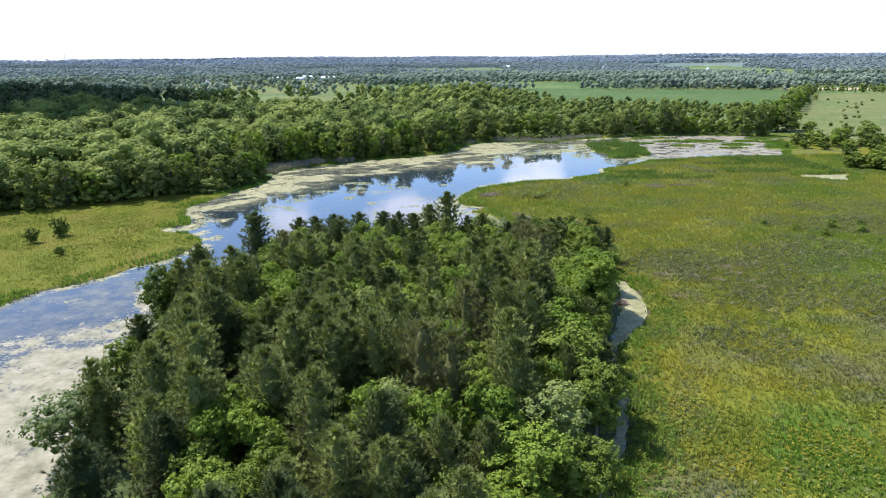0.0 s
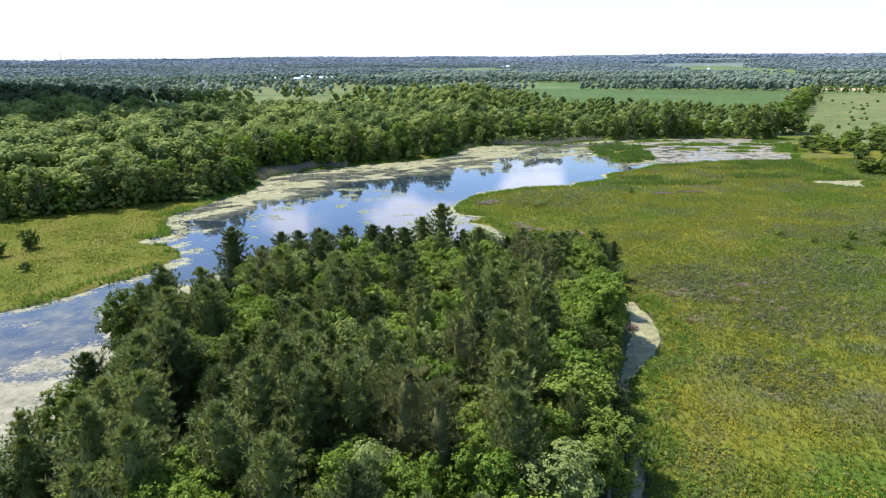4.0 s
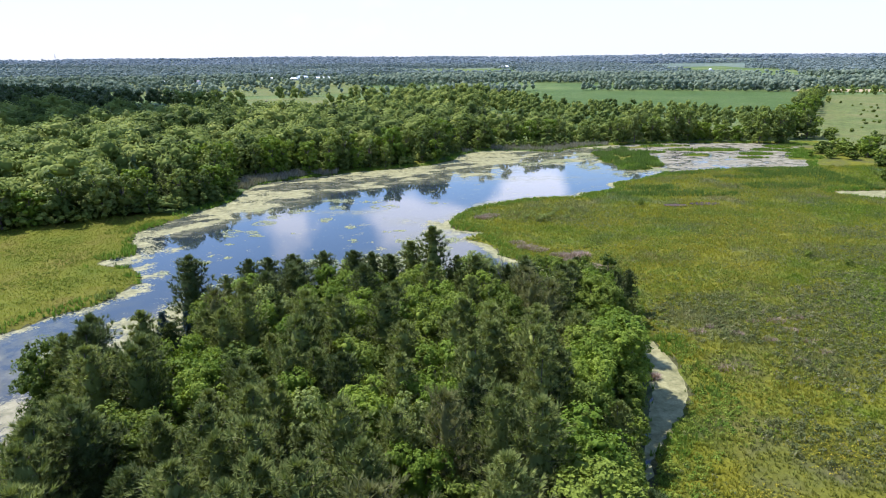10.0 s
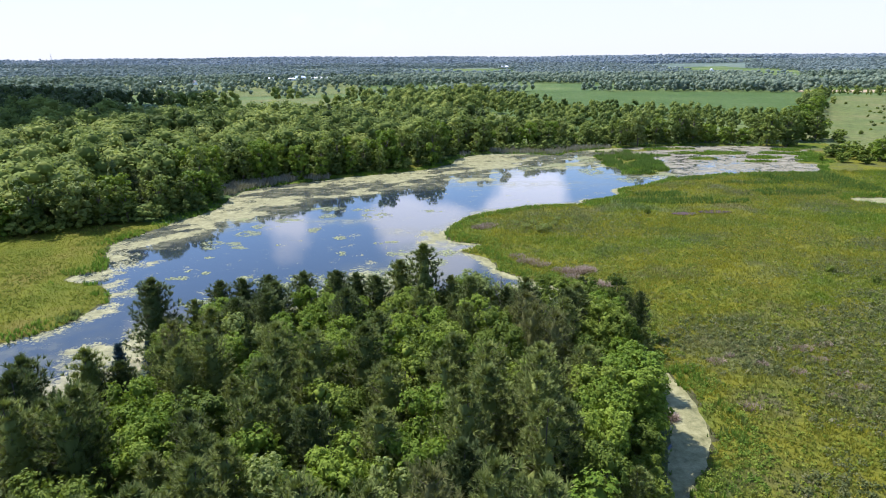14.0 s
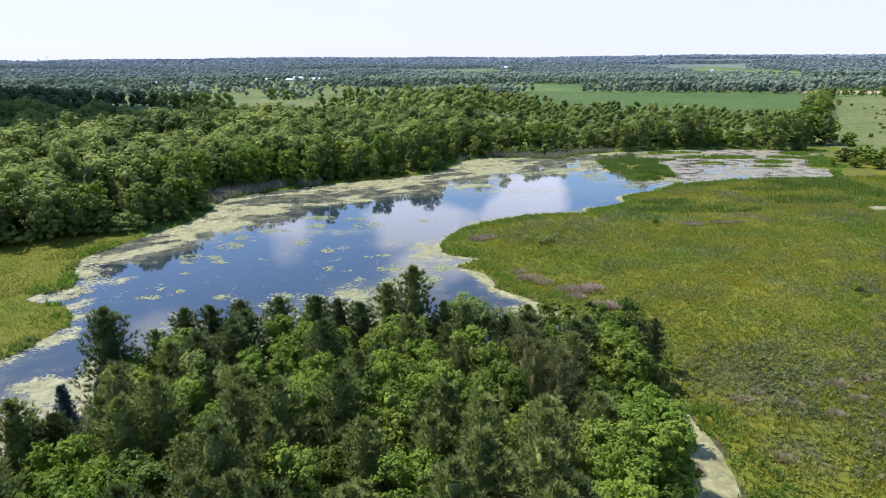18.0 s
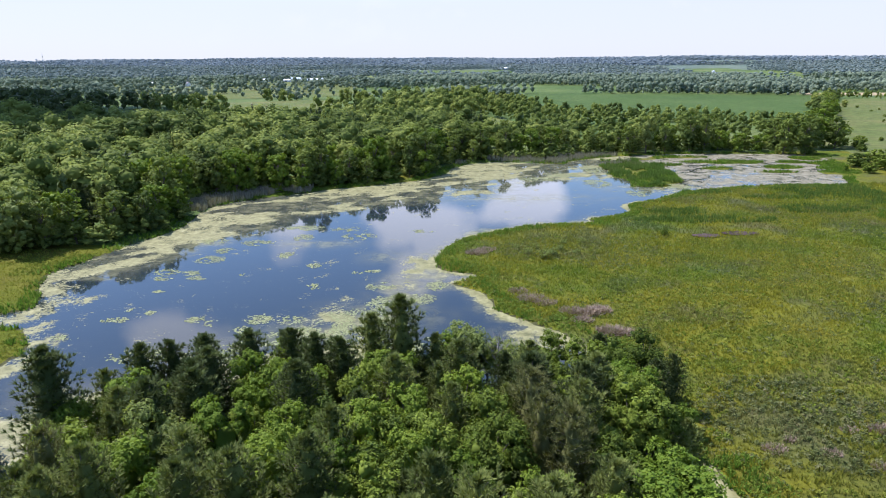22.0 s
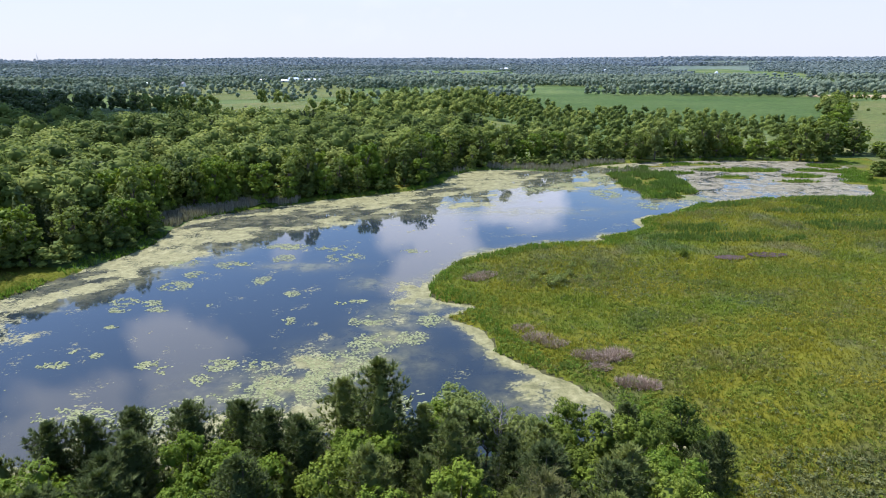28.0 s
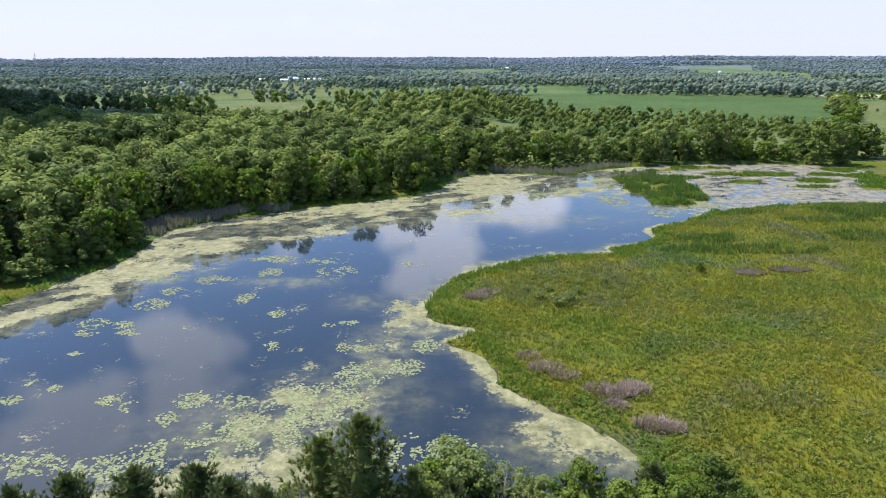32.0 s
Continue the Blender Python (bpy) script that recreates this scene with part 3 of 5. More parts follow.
def tube(points, radii, sides=6):
    pts = np.asarray(points, float)
    rings = []
    for i, p in enumerate(pts):
        t = unit(pts[min(i + 1, len(pts) - 1)] - pts[max(i - 1, 0)])
        a = unit(np.cross(t, [0.3, 1.0, 0.2])); b = np.cross(t, a)
        ang = np.linspace(0, 2 * np.pi, sides, endpoint=False)[:, None]
        rings.append(p + radii[i] * (np.cos(ang) * a + np.sin(ang) * b))
    v = np.concatenate(rings)
    q = [(i * sides + j, i * sides + (j + 1) % sides, (i + 1) * sides + (j + 1) % sides, (i + 1) * sides + j)
         for i in range(len(pts) - 1) for j in range(sides)]
    return v, np.array(q)


def joined(pieces):
    vs, fs, off = [], [], 0
    for v, f in pieces:
        vs.append(v); fs.append(f + off); off += len(v)
    return np.concatenate(vs), np.concatenate(fs)


def trunk_shape(h, r, lean, gen):
    z = np.linspace(-0.3, h, 7)
    wob = np.cumsum(gen.normal(scale=0.06, size=(7, 2)), 0)
    pts = np.stack([wob[:, 0] + lean[0] * z, wob[:, 1] + lean[1] * z, z], 1)
    return tube(pts, np.linspace(r * 1.25, r * 0.22, 7), 6)


def broadleaf_shape(seed, h, r, clusters, per, size, leaf, bark, open_crown=0.0, bottom=0.25):
    """Meshes of a broadleaved tree: trunk, limbs and a lobed crown of leaves."""
    g = np.random.default_rng(seed)
    trunk = trunk_shape(h * 0.72, 0.018 * h, (g.normal(0, 0.03), g.normal(0, 0.03)), g)
    lobes = int(13 + g.integers(0, 5))
    az = np.arange(lobes) * 2.4 + g.uniform(0, 1, lobes)
    lift = np.linspace(bottom + 0.12, 0.87, lobes) + g.normal(0, 0.04, lobes)
    reach = np.sin(np.clip((1 - lift) / (1 - bottom) * 2.6 + 0.25, 0, np.pi)) * r * g.uniform(0.50, 0.80, lobes)
    lobe_c = np.stack([np.cos(az) * reach, np.sin(az) * reach, lift * h], 1)
    lobe_r = g.uniform(0.27, 0.44, lobes) * r
    limbs = []
    for c in lobe_c:
        a = np.array([0, 0, max(0.18 * h, c[2] * 0.6)])
        m = (a + c) / 2 + [0, 0, 0.04 * h]
        limbs.append(tube([a, m, c], [0.009 * h, 0.006 * h, 0.002 * h], 5))
    wood = poly_mesh("trunk", *joined([trunk] + limbs), bark)
    pick = g.choice(lobes, clusters, p=lobe_r ** 2 / (lobe_r ** 2).sum())
    d = unit(g.normal(size=(clusters, 3)) + [0, 0, 0.4])
    d[:, 2] = np.where(d[:, 2] < -0.4, -d[:, 2], d[:, 2])
    cc = lobe_c[pick] + d * (lobe_r[pick] * g.uniform(0.75, 1.2, clusters))[:, None] * [1, 1, 0.95]
    cr = lobe_r[pick] * g.uniform(0.15, 0.36, clusters)
    if open_crown:
        keep = g.uniform(size=clusters) > open_crown
        cc, cr, d = cc[keep], cr[keep], d[keep]
    n = len(cc)
    out = unit(g.normal(size=(n, per, 3)) + d[:, None, :] * 0.6)
    pos = cc[:, None, :] + out * (cr[:, None] * g.uniform(0.45, 1.25, (n, per)))[:, :, None]
    nor = unit(out * 0.35 + d[:, None, :] * 0.75 + g.normal(scale=0.45, size=out.shape) + [0, 0, 0.3])
    leaves = leaf_tris(pos.reshape(-1, 3), nor.reshape(-1, 3), size * g.uniform(0.55, 1.3, n * per), g)
    core = lumps(lobe_c, lobe_r * (0.35 if open_crown else 0.55), g, 1, 0.9, 0.25)
    middle = lumps(np.array([[0, 0, h * (bottom + 0.42)]]), np.array([r * 0.38]), g, 2, 1.1, 0.3)
    crown = poly_mesh("crown", *joined([leaves, core] + ([] if open_crown else [middle])), leaf)
    return wood, crown


def pine_shape(seed, h, r, leaf, bark, levels=13, branches=7, base=0.16, taper=0.8, lift=0.25, clumps=8, burst=15, long=0.68, width=0.088):
    """Meshes of a conifer: trunk, whorls of limbs that sweep up, and plumes of needles along them."""
    g = np.random.default_rng(seed)
    trunk = trunk_shape(h * 0.97, 0.013 * h, (g.normal(0, 0.015), g.normal(0, 0.015)), g)
    limbs, cs, ws, rings = [], [], [], []
    for i in range(levels):
        f = i / (levels - 1)
        z = h * (base + (0.95 - base) * f)
        span = r * (1 - f) ** taper * min(1.0, 0.6 + 2.4 * f) * g.uniform(0.85, 1.12) + 0.35
        k = max(5, int(round(branches * (1 - 0.25 * f))))
        around = np.linspace(0, 6.28, 9)[:-1] + i * 0.4
        reach = span * 0.42 * g.uniform(0.45, 1.35, 8)
        rings.append(np.stack([np.cos(around) * reach, np.sin(around) * reach, np.full(8, z) + g.normal(0, 0.2, 8)], 1))
        for j in range(k):
            a = 2.4 * i + 2 * math.pi * (j + g.uniform(-0.28, 0.28)) / k
            ln = span * g.uniform(0.68, 1.18)
            out, across = np.array([math.cos(a), math.sin(a), 0.0]), np.array([-math.sin(a), math.cos(a), 0.0])
            root = np.array([0, 0, z + g.uniform(-0.3, 0.3) * h / levels])
            tip = root + out * ln + [0, 0, (lift + 0.45 * f) * ln + g.normal(0, 0.15)]
            bend = (root + tip) / 2 - [0, 0, 0.10 * ln]
            limbs.append(tube([root, bend, tip], [0.04, 0.028, 0.01], 3))
            s = (np.linspace(0.1, 1.0, clumps) ** 0.7)[:, None]
            p = root * (1 - s) ** 2 + 2 * s * (1 - s) * bend + s * s * tip
            sway = g.normal(size=(clumps, 1)) * 0.27 * ln * (1.2 - 0.4 * s)
            cs.append(p + across * sway + g.normal(scale=0.10, size=(clumps, 3)))
            ws.append(unit(out * 0.75 + across * np.sign(sway) * 0.45 + np.array([0, 0, 0.5 + lift + 0.6 * f])))
    top = np.array([[0, 0, h * 0.96], [0.05, 0, h * 0.93], [0, 0.06, h * 0.9]])
    cs.append(top); ws.append(np.tile([0, 0, 1.0], (3, 1)))
    c, w = np.concatenate(cs), np.concatenate(ws)
    core_v = np.concatenate(rings + [np.array([[0, 0, h * 0.97]])])
    core_f = [t for i in range(levels - 1) for j in range(8) for t in ((i * 8 + j, i * 8 + (j + 1) % 8, i * 8 + 8 + j), (i * 8 + (j + 1) % 8, i * 8 + 8 + (j + 1) % 8, i * 8 + 8 + j))]
    core_f += [((levels - 1) * 8 + j, (levels - 1) * 8 + (j + 1) % 8, levels * 8) for j in range(8)]
    needles = needle_tufts(c, w, long * g.uniform(0.75, 1.25, len(c)), g, burst, width)
    crown = poly_mesh("crown", *joined([needles, (core_v, np.array(core_f))]), leaf)
    return poly_mesh("trunk", *joined([trunk] + limbs), bark), crown


def tree_thing(name, shape, label, category, group):
    root = tagged(new(name), label, category, group)
    for pname, me in zip(("trunk", "crown"), shape):
        part(pname, me, root)
    return root


def standing(x, y, s, turn, squash=1.0):
    z = float(ground_at(np.array([x]), np.array([y]))[0])
    return Matrix.Translation((x, y, max(z, 0.0))) @ Matrix.Rotation(turn, 4, "Z") @ Matrix.Diagonal((s * squash, s * squash, s, 1))


class Stand:
    """One kind of tree: its shapes are built once and copied to each place."""

    def __init__(self, name, shapes, height, label, category, group):
        self.name, self.shapes, self.height, self.label = name, shapes, height, label
        self.category, self.group, self.made = category, group, {}

    def plant(self, x, y, h, which, squash=1.0, label=""):
        which %= len(self.shapes)
        m = standing(x, y, h / self.height, random.uniform(0, 6.28), squash)
        if which not in self.made:
            ob = tree_thing(self.name, self.shapes[which], self.label, self.category, self.group)
            ob.matrix_basis = m
            self.made[which] = ob
        else:
            src = self.made[which]
            keep, src.matrix_basis = src.matrix_basis.copy(), Matrix.Identity(4)
            ob = copy_thing(src, m)
            src.matrix_basis = keep
        if label:
            ob["label"] = label
        return ob


PINE = Stand("pine_tree", [pine_shape(100 + i, 16, 3.9 + 0.35 * (i % 3), NEEDLE, BARK, 13, 9, 0.12, 0.42 + 0.12 * (i % 3), 0.2) for i in range(6)],
             16, "dark green pine with layered soft needles in the wood", "pine tree", "pines of the wood")
DARK_PINE = Stand("pine_tree", [pine_shape(140 + i, 16, 4.1, NEEDLE_DARK_AND_SHADE, BARK, 14, 9, 0.10, 0.48, 0.2, 10) for i in range(3)],
                  16, "blackish green pine with dense needles in the wood", "pine tree", "pines of the wood")
RED_PINE = Stand("pine_tree", [pine_shape(150 + i, 16, 3.0, NEEDLE_BROWN, BARK, 12, 6, 0.2, 0.4, 0.5, 7, 13, 0.8, 0.055) for i in range(2)],
                 16, "thin brownish pine with upright tufts in the wood", "pine tree", "pines of the wood")
SPRUCE = Stand("spruce_tree", [pine_shape(160 + i, 10, 2.4, NEEDLE_BLUE, BARK, 20, 9, 0.05, 0.95, -0.15, 6, 9, 0.42, 0.12) for i in range(2)],
               10, "narrow blue-green spruce with drooping tiers near the water", "spruce tree", "blue spruces")
BROAD = Stand("broadleaf_tree", [broadleaf_shape(200 + i, 12, 3.7 + 0.4 * (i % 3), 400, 20, 0.165, LEAF, BARK, 0.0, 0.15) for i in range(5)],
              12, "mid-green broadleaved tree with a full lobed crown", "tree", "broadleaved trees of the wood")
BRIGHT = Stand("broadleaf_tree", [broadleaf_shape(240 + i, 12, 3.7, 400, 20, 0.165, LEAF_BRIGHT, BARK, 0.0, 0.15) for i in range(4)],
               12, "bright yellow-green broadleaved tree in full sun", "tree", "broadleaved trees of the wood")
WILLOW = Stand("willow_tree", [broadleaf_shape(270 + i, 9, 4.2, 300, 18, 0.17, LEAF_GREY, BARK, 0.25, 0.15) for i in range(2)],
               9, "grey-green willow with open crown leaning over the algae", "willow", "waterside willows")
LIGHT_WILLOW = Stand("willow_tree", [broadleaf_shape(280 + i, 10, 3.4, 380, 20, 0.14, LEAF_PALE, BARK, 0.0, 0.2) for i in range(2)],
                     10, "pale yellow-green willow with a soft rounded crown", "willow", "waterside willows")
PALE_BROAD = Stand("broadleaf_tree", [broadleaf_shape(285 + i, 12, 3.7, 380, 20, 0.165, LEAF_PALE, BARK, 0.0, 0.15) for i in range(2)],
                   12, "pale green broadleaved tree with a soft rounded crown", "tree", "broadleaved trees of the wood")
SHORE = Stand("broadleaf_tree", [broadleaf_shape(300 + i, 20, 6.0 + 0.6 * (i % 3), 230, 16, 0.46, LEAF_SHORE_HAZE, BARK, 0.0, -0.06) for i in range(5)],
              20, "mid-green broadleaved tree in the tree line along the pond", "tree", "trees along the far shore")
SHORE_PALE = Stand("broadleaf_tree", [broadleaf_shape(345, 20, 6.5, 280, 18, 0.42, LEAF_PALE, BARK, 0.0, 0.02)],
                   20, "tall pale green broadleaved tree in the tree line along the pond", "tree", "trees along the far shore")
SHORE_BRIGHT = Stand("broadleaf_tree", [broadleaf_shape(330 + i, 16, 5.6, 200, 16, 0.42, LEAF_BRIGHT, BARK, 0.0, -0.06) for i in range(2)],
                     16, "light green broadleaved tree in the tree line along the pond", "tree", "trees along the far shore")
LIGHT_BUSH = Stand("bush", [broadleaf_shape(370 + i, 3, 2.0, 120, 14, 0.13, LEAF_PALE, BARK, 0.3, 0.05) for i in range(2)],
                   3, "airy yellow-green bush standing in the marsh", "bush", "bushes")
BUSH = Stand("bush", [broadleaf_shape(360 + i, 3, 1.9, 90, 16, 0.17, LEAF, BARK, 0.0, 0.05) for i in range(3)],
             3, "rounded green bush standing in the marsh meadow", "bush", "bushes")

# ---------------------------------------------------------------- the wood in the foreground
KNOWN = [  # stand, x, y, height, spread
    (DARK_PINE, -47.6, 153, 17.8, 1.2), (PINE, 0.5, 167, 18.6, 1.15), (PINE, -4.5, 169, 15.5, 1.2),
    (SPRUCE, -49.1, 142, 10, 1.0), (SPRUCE, -50.8, 145, 8, 1.0), (SPRUCE, -50.5, 137, 9, 1.0), (SPRUCE, -47.5, 148.5, 7.5, 1.0), (SPRUCE, -52.5, 139.5, 8, 1.0),
    (WILLOW, -52, 77.5, 10.5, 1.35), (WILLOW, -46.5, 81, 10, 1.2), (BRIGHT, -44.5, 66.0, 5.5, 1.0), (BRIGHT, 9.1, 63.8, 12.5, 1.35), (BRIGHT, 5.6, 57.8, 10.5, 1.3),
    (LIGHT_WILLOW, 19, 170.5, 10, 0.9), (LIGHT_WILLOW, 14.5, 172.5, 9.5, 1.0), (BRIGHT, 38, 167, 6, 1.0), (BROAD, 22, 82, 11.5, 1.3), (BROAD, 16.5, 66, 10.5, 1.2),
]
# trees of the wood by kind, from south to north: x, y, height
BRIGHT_ROW_SOUTH = [(-29.2, 65.6, 13.8), (-23.2, 67.6, 13.8), (-1.9, 70.4, 13.8), (-35.9, 70.6, 13.8), (-9.2, 70.9, 13.8), (-26.9, 71.1, 13.8), (5.3, 71.6, 13.8), (0.1,
            94.1, 14), (-7.5, 102, 14.2), (-6.2, 106.9, 14.2), (-17.2, 108.1, 14.3), (1.3, 109.1, 14.3), (-29.9, 109.9, 14.3), (23.4, 114.7, 14.1), (-31.1, 114.9,
            14.1), (-29.7, 117.9, 14), (2.5, 118, 14), (25, 119.1, 14), (-37.2, 122.2, 13.9), (32.2, 127.9, 13.7), (-22.8, 128.6, 13.7), (31.5, 131.3, 13.6),
            (-6.3, 134.7, 13.5), (32, 135.4, 13.5), (-13.9, 135.5, 13.5), (-30.3, 136.9, 13.4), (3.1, 138.3, 13.4), (-12.3, 143.8, 13.2)]
BRIGHT_ROW_NORTH = [(-2.3, 144, 13.2), (43.5, 158.5, 5), (-21, 145.3, 13.2), (2.3, 149.2, 13), (10.2, 153.1, 12.8), (-35.4, 153.8, 12.7), (34.5, 156.1, 12.5), (-13.4,
            157, 12.5), (-21.7, 159.6, 12.3), (-0.6, 161.5, 12.1), (-17.6, 168.7, 11.6), (7.4, 170.6, 11.5)]
PINE_ROW_SOUTH = [(-15.7, 66.6, 18.6), (-31, 69.2, 18.6), (-23, 72.5, 18.6), (-37.9, 73.6, 18.6), (8.9, 75.4, 18.6), (-34.7, 80.1, 18.6), (-15.9, 80.4, 18.6), (-22.2,
            83.6, 18.6), (-10.5, 83.7, 18.6), (9, 84.3, 18.6), (-14.8, 84.8, 18.6), (-38.1, 86.3, 18.6), (-4.9, 86.5, 18.6), (-19.6, 88, 18.6), (-17.1, 90.5,
            18.6), (-40, 90.9, 18.6), (-22.7, 93.8, 18.6), (-8.3, 94.2, 18.6), (13.4, 94.3, 18.6), (-38.2, 95.1, 18.6), (9.3, 97, 18.6), (-19, 97.3, 18.6), (15.6,
            107.6, 18.6), (-37.1, 108, 18.6), (-43.3, 108.1, 18.6), (6.7, 110.6, 18.6), (-37.5, 111.2, 18.6), (15.4, 113.5, 18.6)]
PINE_ROW_MIDDLE = [(9.7, 115.9, 18.5), (-17.9, 117.7, 18.3), (16.6, 119.7, 18.1), (17.3, 123, 17.8), (10.3, 123.5, 17.7), (-18.4, 126.3, 17.5), (6, 127.5, 17.4), (-13.9,
            128.3, 17.3), (-29, 129.1, 17.2), (-7, 131.4, 17), (-20.1, 132.2, 16.9), (-5.6, 137.9, 16.3), (24.8, 145.3, 15.6), (-30.5, 146.1, 15.5), (-26, 149.5,
            15.1), (-12.9, 152.1, 14.9), (-27.3, 152.7, 14.8), (28.3, 154, 14.7), (0.3, 154.3, 14.7), (-26.9, 157.4, 14.4), (9.5, 159.3, 14.2), (19.9, 159.3,
            14.2), (-8.5, 161.3, 14.1), (-38.6, 161.5, 14.1), (-12.5, 162.6, 14.1), (-34.6, 162.7, 14.1), (-30, 164.6, 14.1), (-23.3, 165.2, 14.1)]
PINE_ROW_NORTH = [(-16.8, 165.6, 14.1)]
PALE_BROAD_ROW = [(-6.6, 71.7, 13.8), (13.7, 72.7, 13.8), (-12.9, 101.9, 14.2), (-1.6, 102.2, 14.2), (-28.7, 142.5, 13.2)]
LIGHT_WILLOW_ROW = [(10.5, 173.1, 11.5)]
RED_PINE_ROW = [(0.7, 77, 18.6), (-3.3, 80.2, 18.6), (3.2, 95.8, 18.6), (-35.3, 132.7, 16.8), (21.8, 137.5, 16.3), (19, 140.9, 16), (18.7, 148.4, 15.3)]
BROAD_ROW = [(-49.5, 87.5, 13.9), (19.6, 90.7, 14), (-31.6, 98, 14.1), (19.9, 99.5, 14.1), (-35, 101.3, 14.2), (22.1, 106.6, 14.2), (-10.7, 117.1, 14.1), (-26.2,
            117.5, 14.1), (-57.2, 118.8, 14), (-58.1, 122.5, 13.9), (25.4, 125.7, 13.8), (-1.3, 129.3, 13.7), (0.7, 134.5, 13.5), (-37.6, 138.1, 13.4), (13.4,
            140.2, 13.3), (5.9, 140.9, 13.3), (14, 144.9, 13.2), (34.6, 146.1, 13.1), (31.7, 148.6, 13), (33.1, 153.2, 12.8), (-4.6, 155.4, 12.6), (32.2, 163.2,
            12), (29.4, 165.3, 11.9), (25.2, 169.2, 11.6)]
DARK_PINE_ROW = [(-36.4, 93.4, 18.6), (-47.1, 114.9, 18.6), (-48.9, 119.7, 18.1), (26.2, 150.8, 15), (19.3, 154.3, 14.7)]
WOOD_TREES = [(BRIGHT, BRIGHT_ROW_SOUTH), (BRIGHT, BRIGHT_ROW_NORTH), (PINE, PINE_ROW_SOUTH), (PINE, PINE_ROW_MIDDLE), (PINE, PINE_ROW_NORTH), (PALE_BROAD, PALE_BROAD_ROW), (LIGHT_WILLOW, LIGHT_WILLOW_ROW), (RED_PINE, RED_PINE_ROW), (BROAD, BROAD_ROW), (DARK_PINE, DARK_PINE_ROW)]


def plant_wood():
    taken, k = [], 0
    for stand, x, y, h, sp in KNOWN:
        stand.plant(x, y, h, k, sp)
        taken.append((x, y, 3.4)); k += 1
    for stand, row in WOOD_TREES:
        leafy = stand in (BROAD, BRIGHT, PALE_BROAD)
        for x, y, h in row:
            edge = leafy and x > 0.34 * y - 14
            kind = DARK_PINE if stand is PINE and y > 146 and x < -2 else BRIGHT if edge and stand is BROAD and 95 < y < 130 else stand
            kind.plant(x, y, h, k, random.uniform(1.18, 1.34) if edge else random.uniform(0.86, 1.06) if leafy else random.uniform(0.92, 1.12) * (1.15 if y > 146 else 1.0))
            taken.append((x, y, 3.5)); k += 1
    cand = [(x + random.uniform(-2.3, 2.3), y + random.uniform(-2.3, 2.3)) for x in np.arange(-64, 50, 4.6) for y in np.arange(34, 184, 4.6)]
    random.shuffle(cand)
    xs, ys = np.array([c[0] for c in cand]), np.array([c[1] for c in cand])
    ok = inside(xs, ys, WOOD_RING) & (side_at(xs, ys) > 1.6) & ((ys > 76) | (xs > -42)) & (np.hypot(xs + 49, ys - 136) > 9)
    mixed = fbm(xs, ys, 26, 71, 3)
    near_edge = np.minimum(np.minimum(away(xs, ys, CH_W), away(xs, ys, WOODS)), 40)
    for k, (x, y) in enumerate(cand):
        if not ok[k] or any((x - a) ** 2 + (y - b) ** 2 < r * r for a, b, r in taken):
            continue
        taken.append((x, y, 3.5))
        broad = 0.85 if near_edge[k] < 7 else 0.6 if mixed[k] > 0.5 else 0.25
        top = random.uniform(0.72, 0.95) * (0.9 if y > 150 else 1.0)
        if random.random() < broad:
            (BRIGHT if random.random() < 0.4 else BROAD).plant(x, y, (13.0 if near_edge[k] > 7 else 9.5) * top, k, random.uniform(0.9, 1.1))
        else:
            (DARK_PINE if random.random() < 0.35 else PINE).plant(x, y, (17.5 if y < 130 else 14.5) * top, k, random.uniform(0.9, 1.1))


plant_wood()


SHORE_KNOWN = [  # stand, x, y, height, spread: the western bay
    (SHORE_PALE, -120, 256, 19.5, 1.2), (SHORE, -131, 250, 18, 1.15), (SHORE_BRIGHT, -139, 245, 13, 1.2), (SHORE, -147, 241, 17, 1.1), (SHORE, -158, 236, 18, 1.1), (SHORE, -168, 231, 17, 1.1), (DARK_PINE, -111, 277, 17, 1.1), (DARK_PINE, -106, 283, 15, 1.0),
    (SHORE, -107, 264, 13, 1.15), (SHORE, -99, 273, 15, 1.2), (SHORE_BRIGHT, -92, 290, 14, 1.15), (SHORE, -93, 281, 13, 1.1), (SHORE_BRIGHT, -89, 299, 11, 1.1),
]
NORTH_KNOWN = [  # the tall trees along the northern bank
    (SHORE, 116, 449, 16.5, 1.0), (SHORE_PALE, 128, 452, 23.5, 0.95), (SHORE, 141, 457, 15, 1.0), (SHORE, 156, 458, 22.5, 1.0), (SHORE, 166, 460, 20.5, 1.0), (SHORE_BRIGHT, 185, 456, 11.5, 1.1),
    (SHORE_BRIGHT, 197, 456, 11, 1.1), (SHORE, 208, 448, 19.5, 1.05), (SHORE, 220, 446, 21, 1.1), (SHORE, 96, 456, 13, 1.1), (SHORE_PALE, 80, 458, 18, 0.9), (SHORE, 63, 448, 17, 1.0),
    (SHORE, 44, 444, 20, 1.0), (SHORE, 29, 432, 20, 1.0),
]


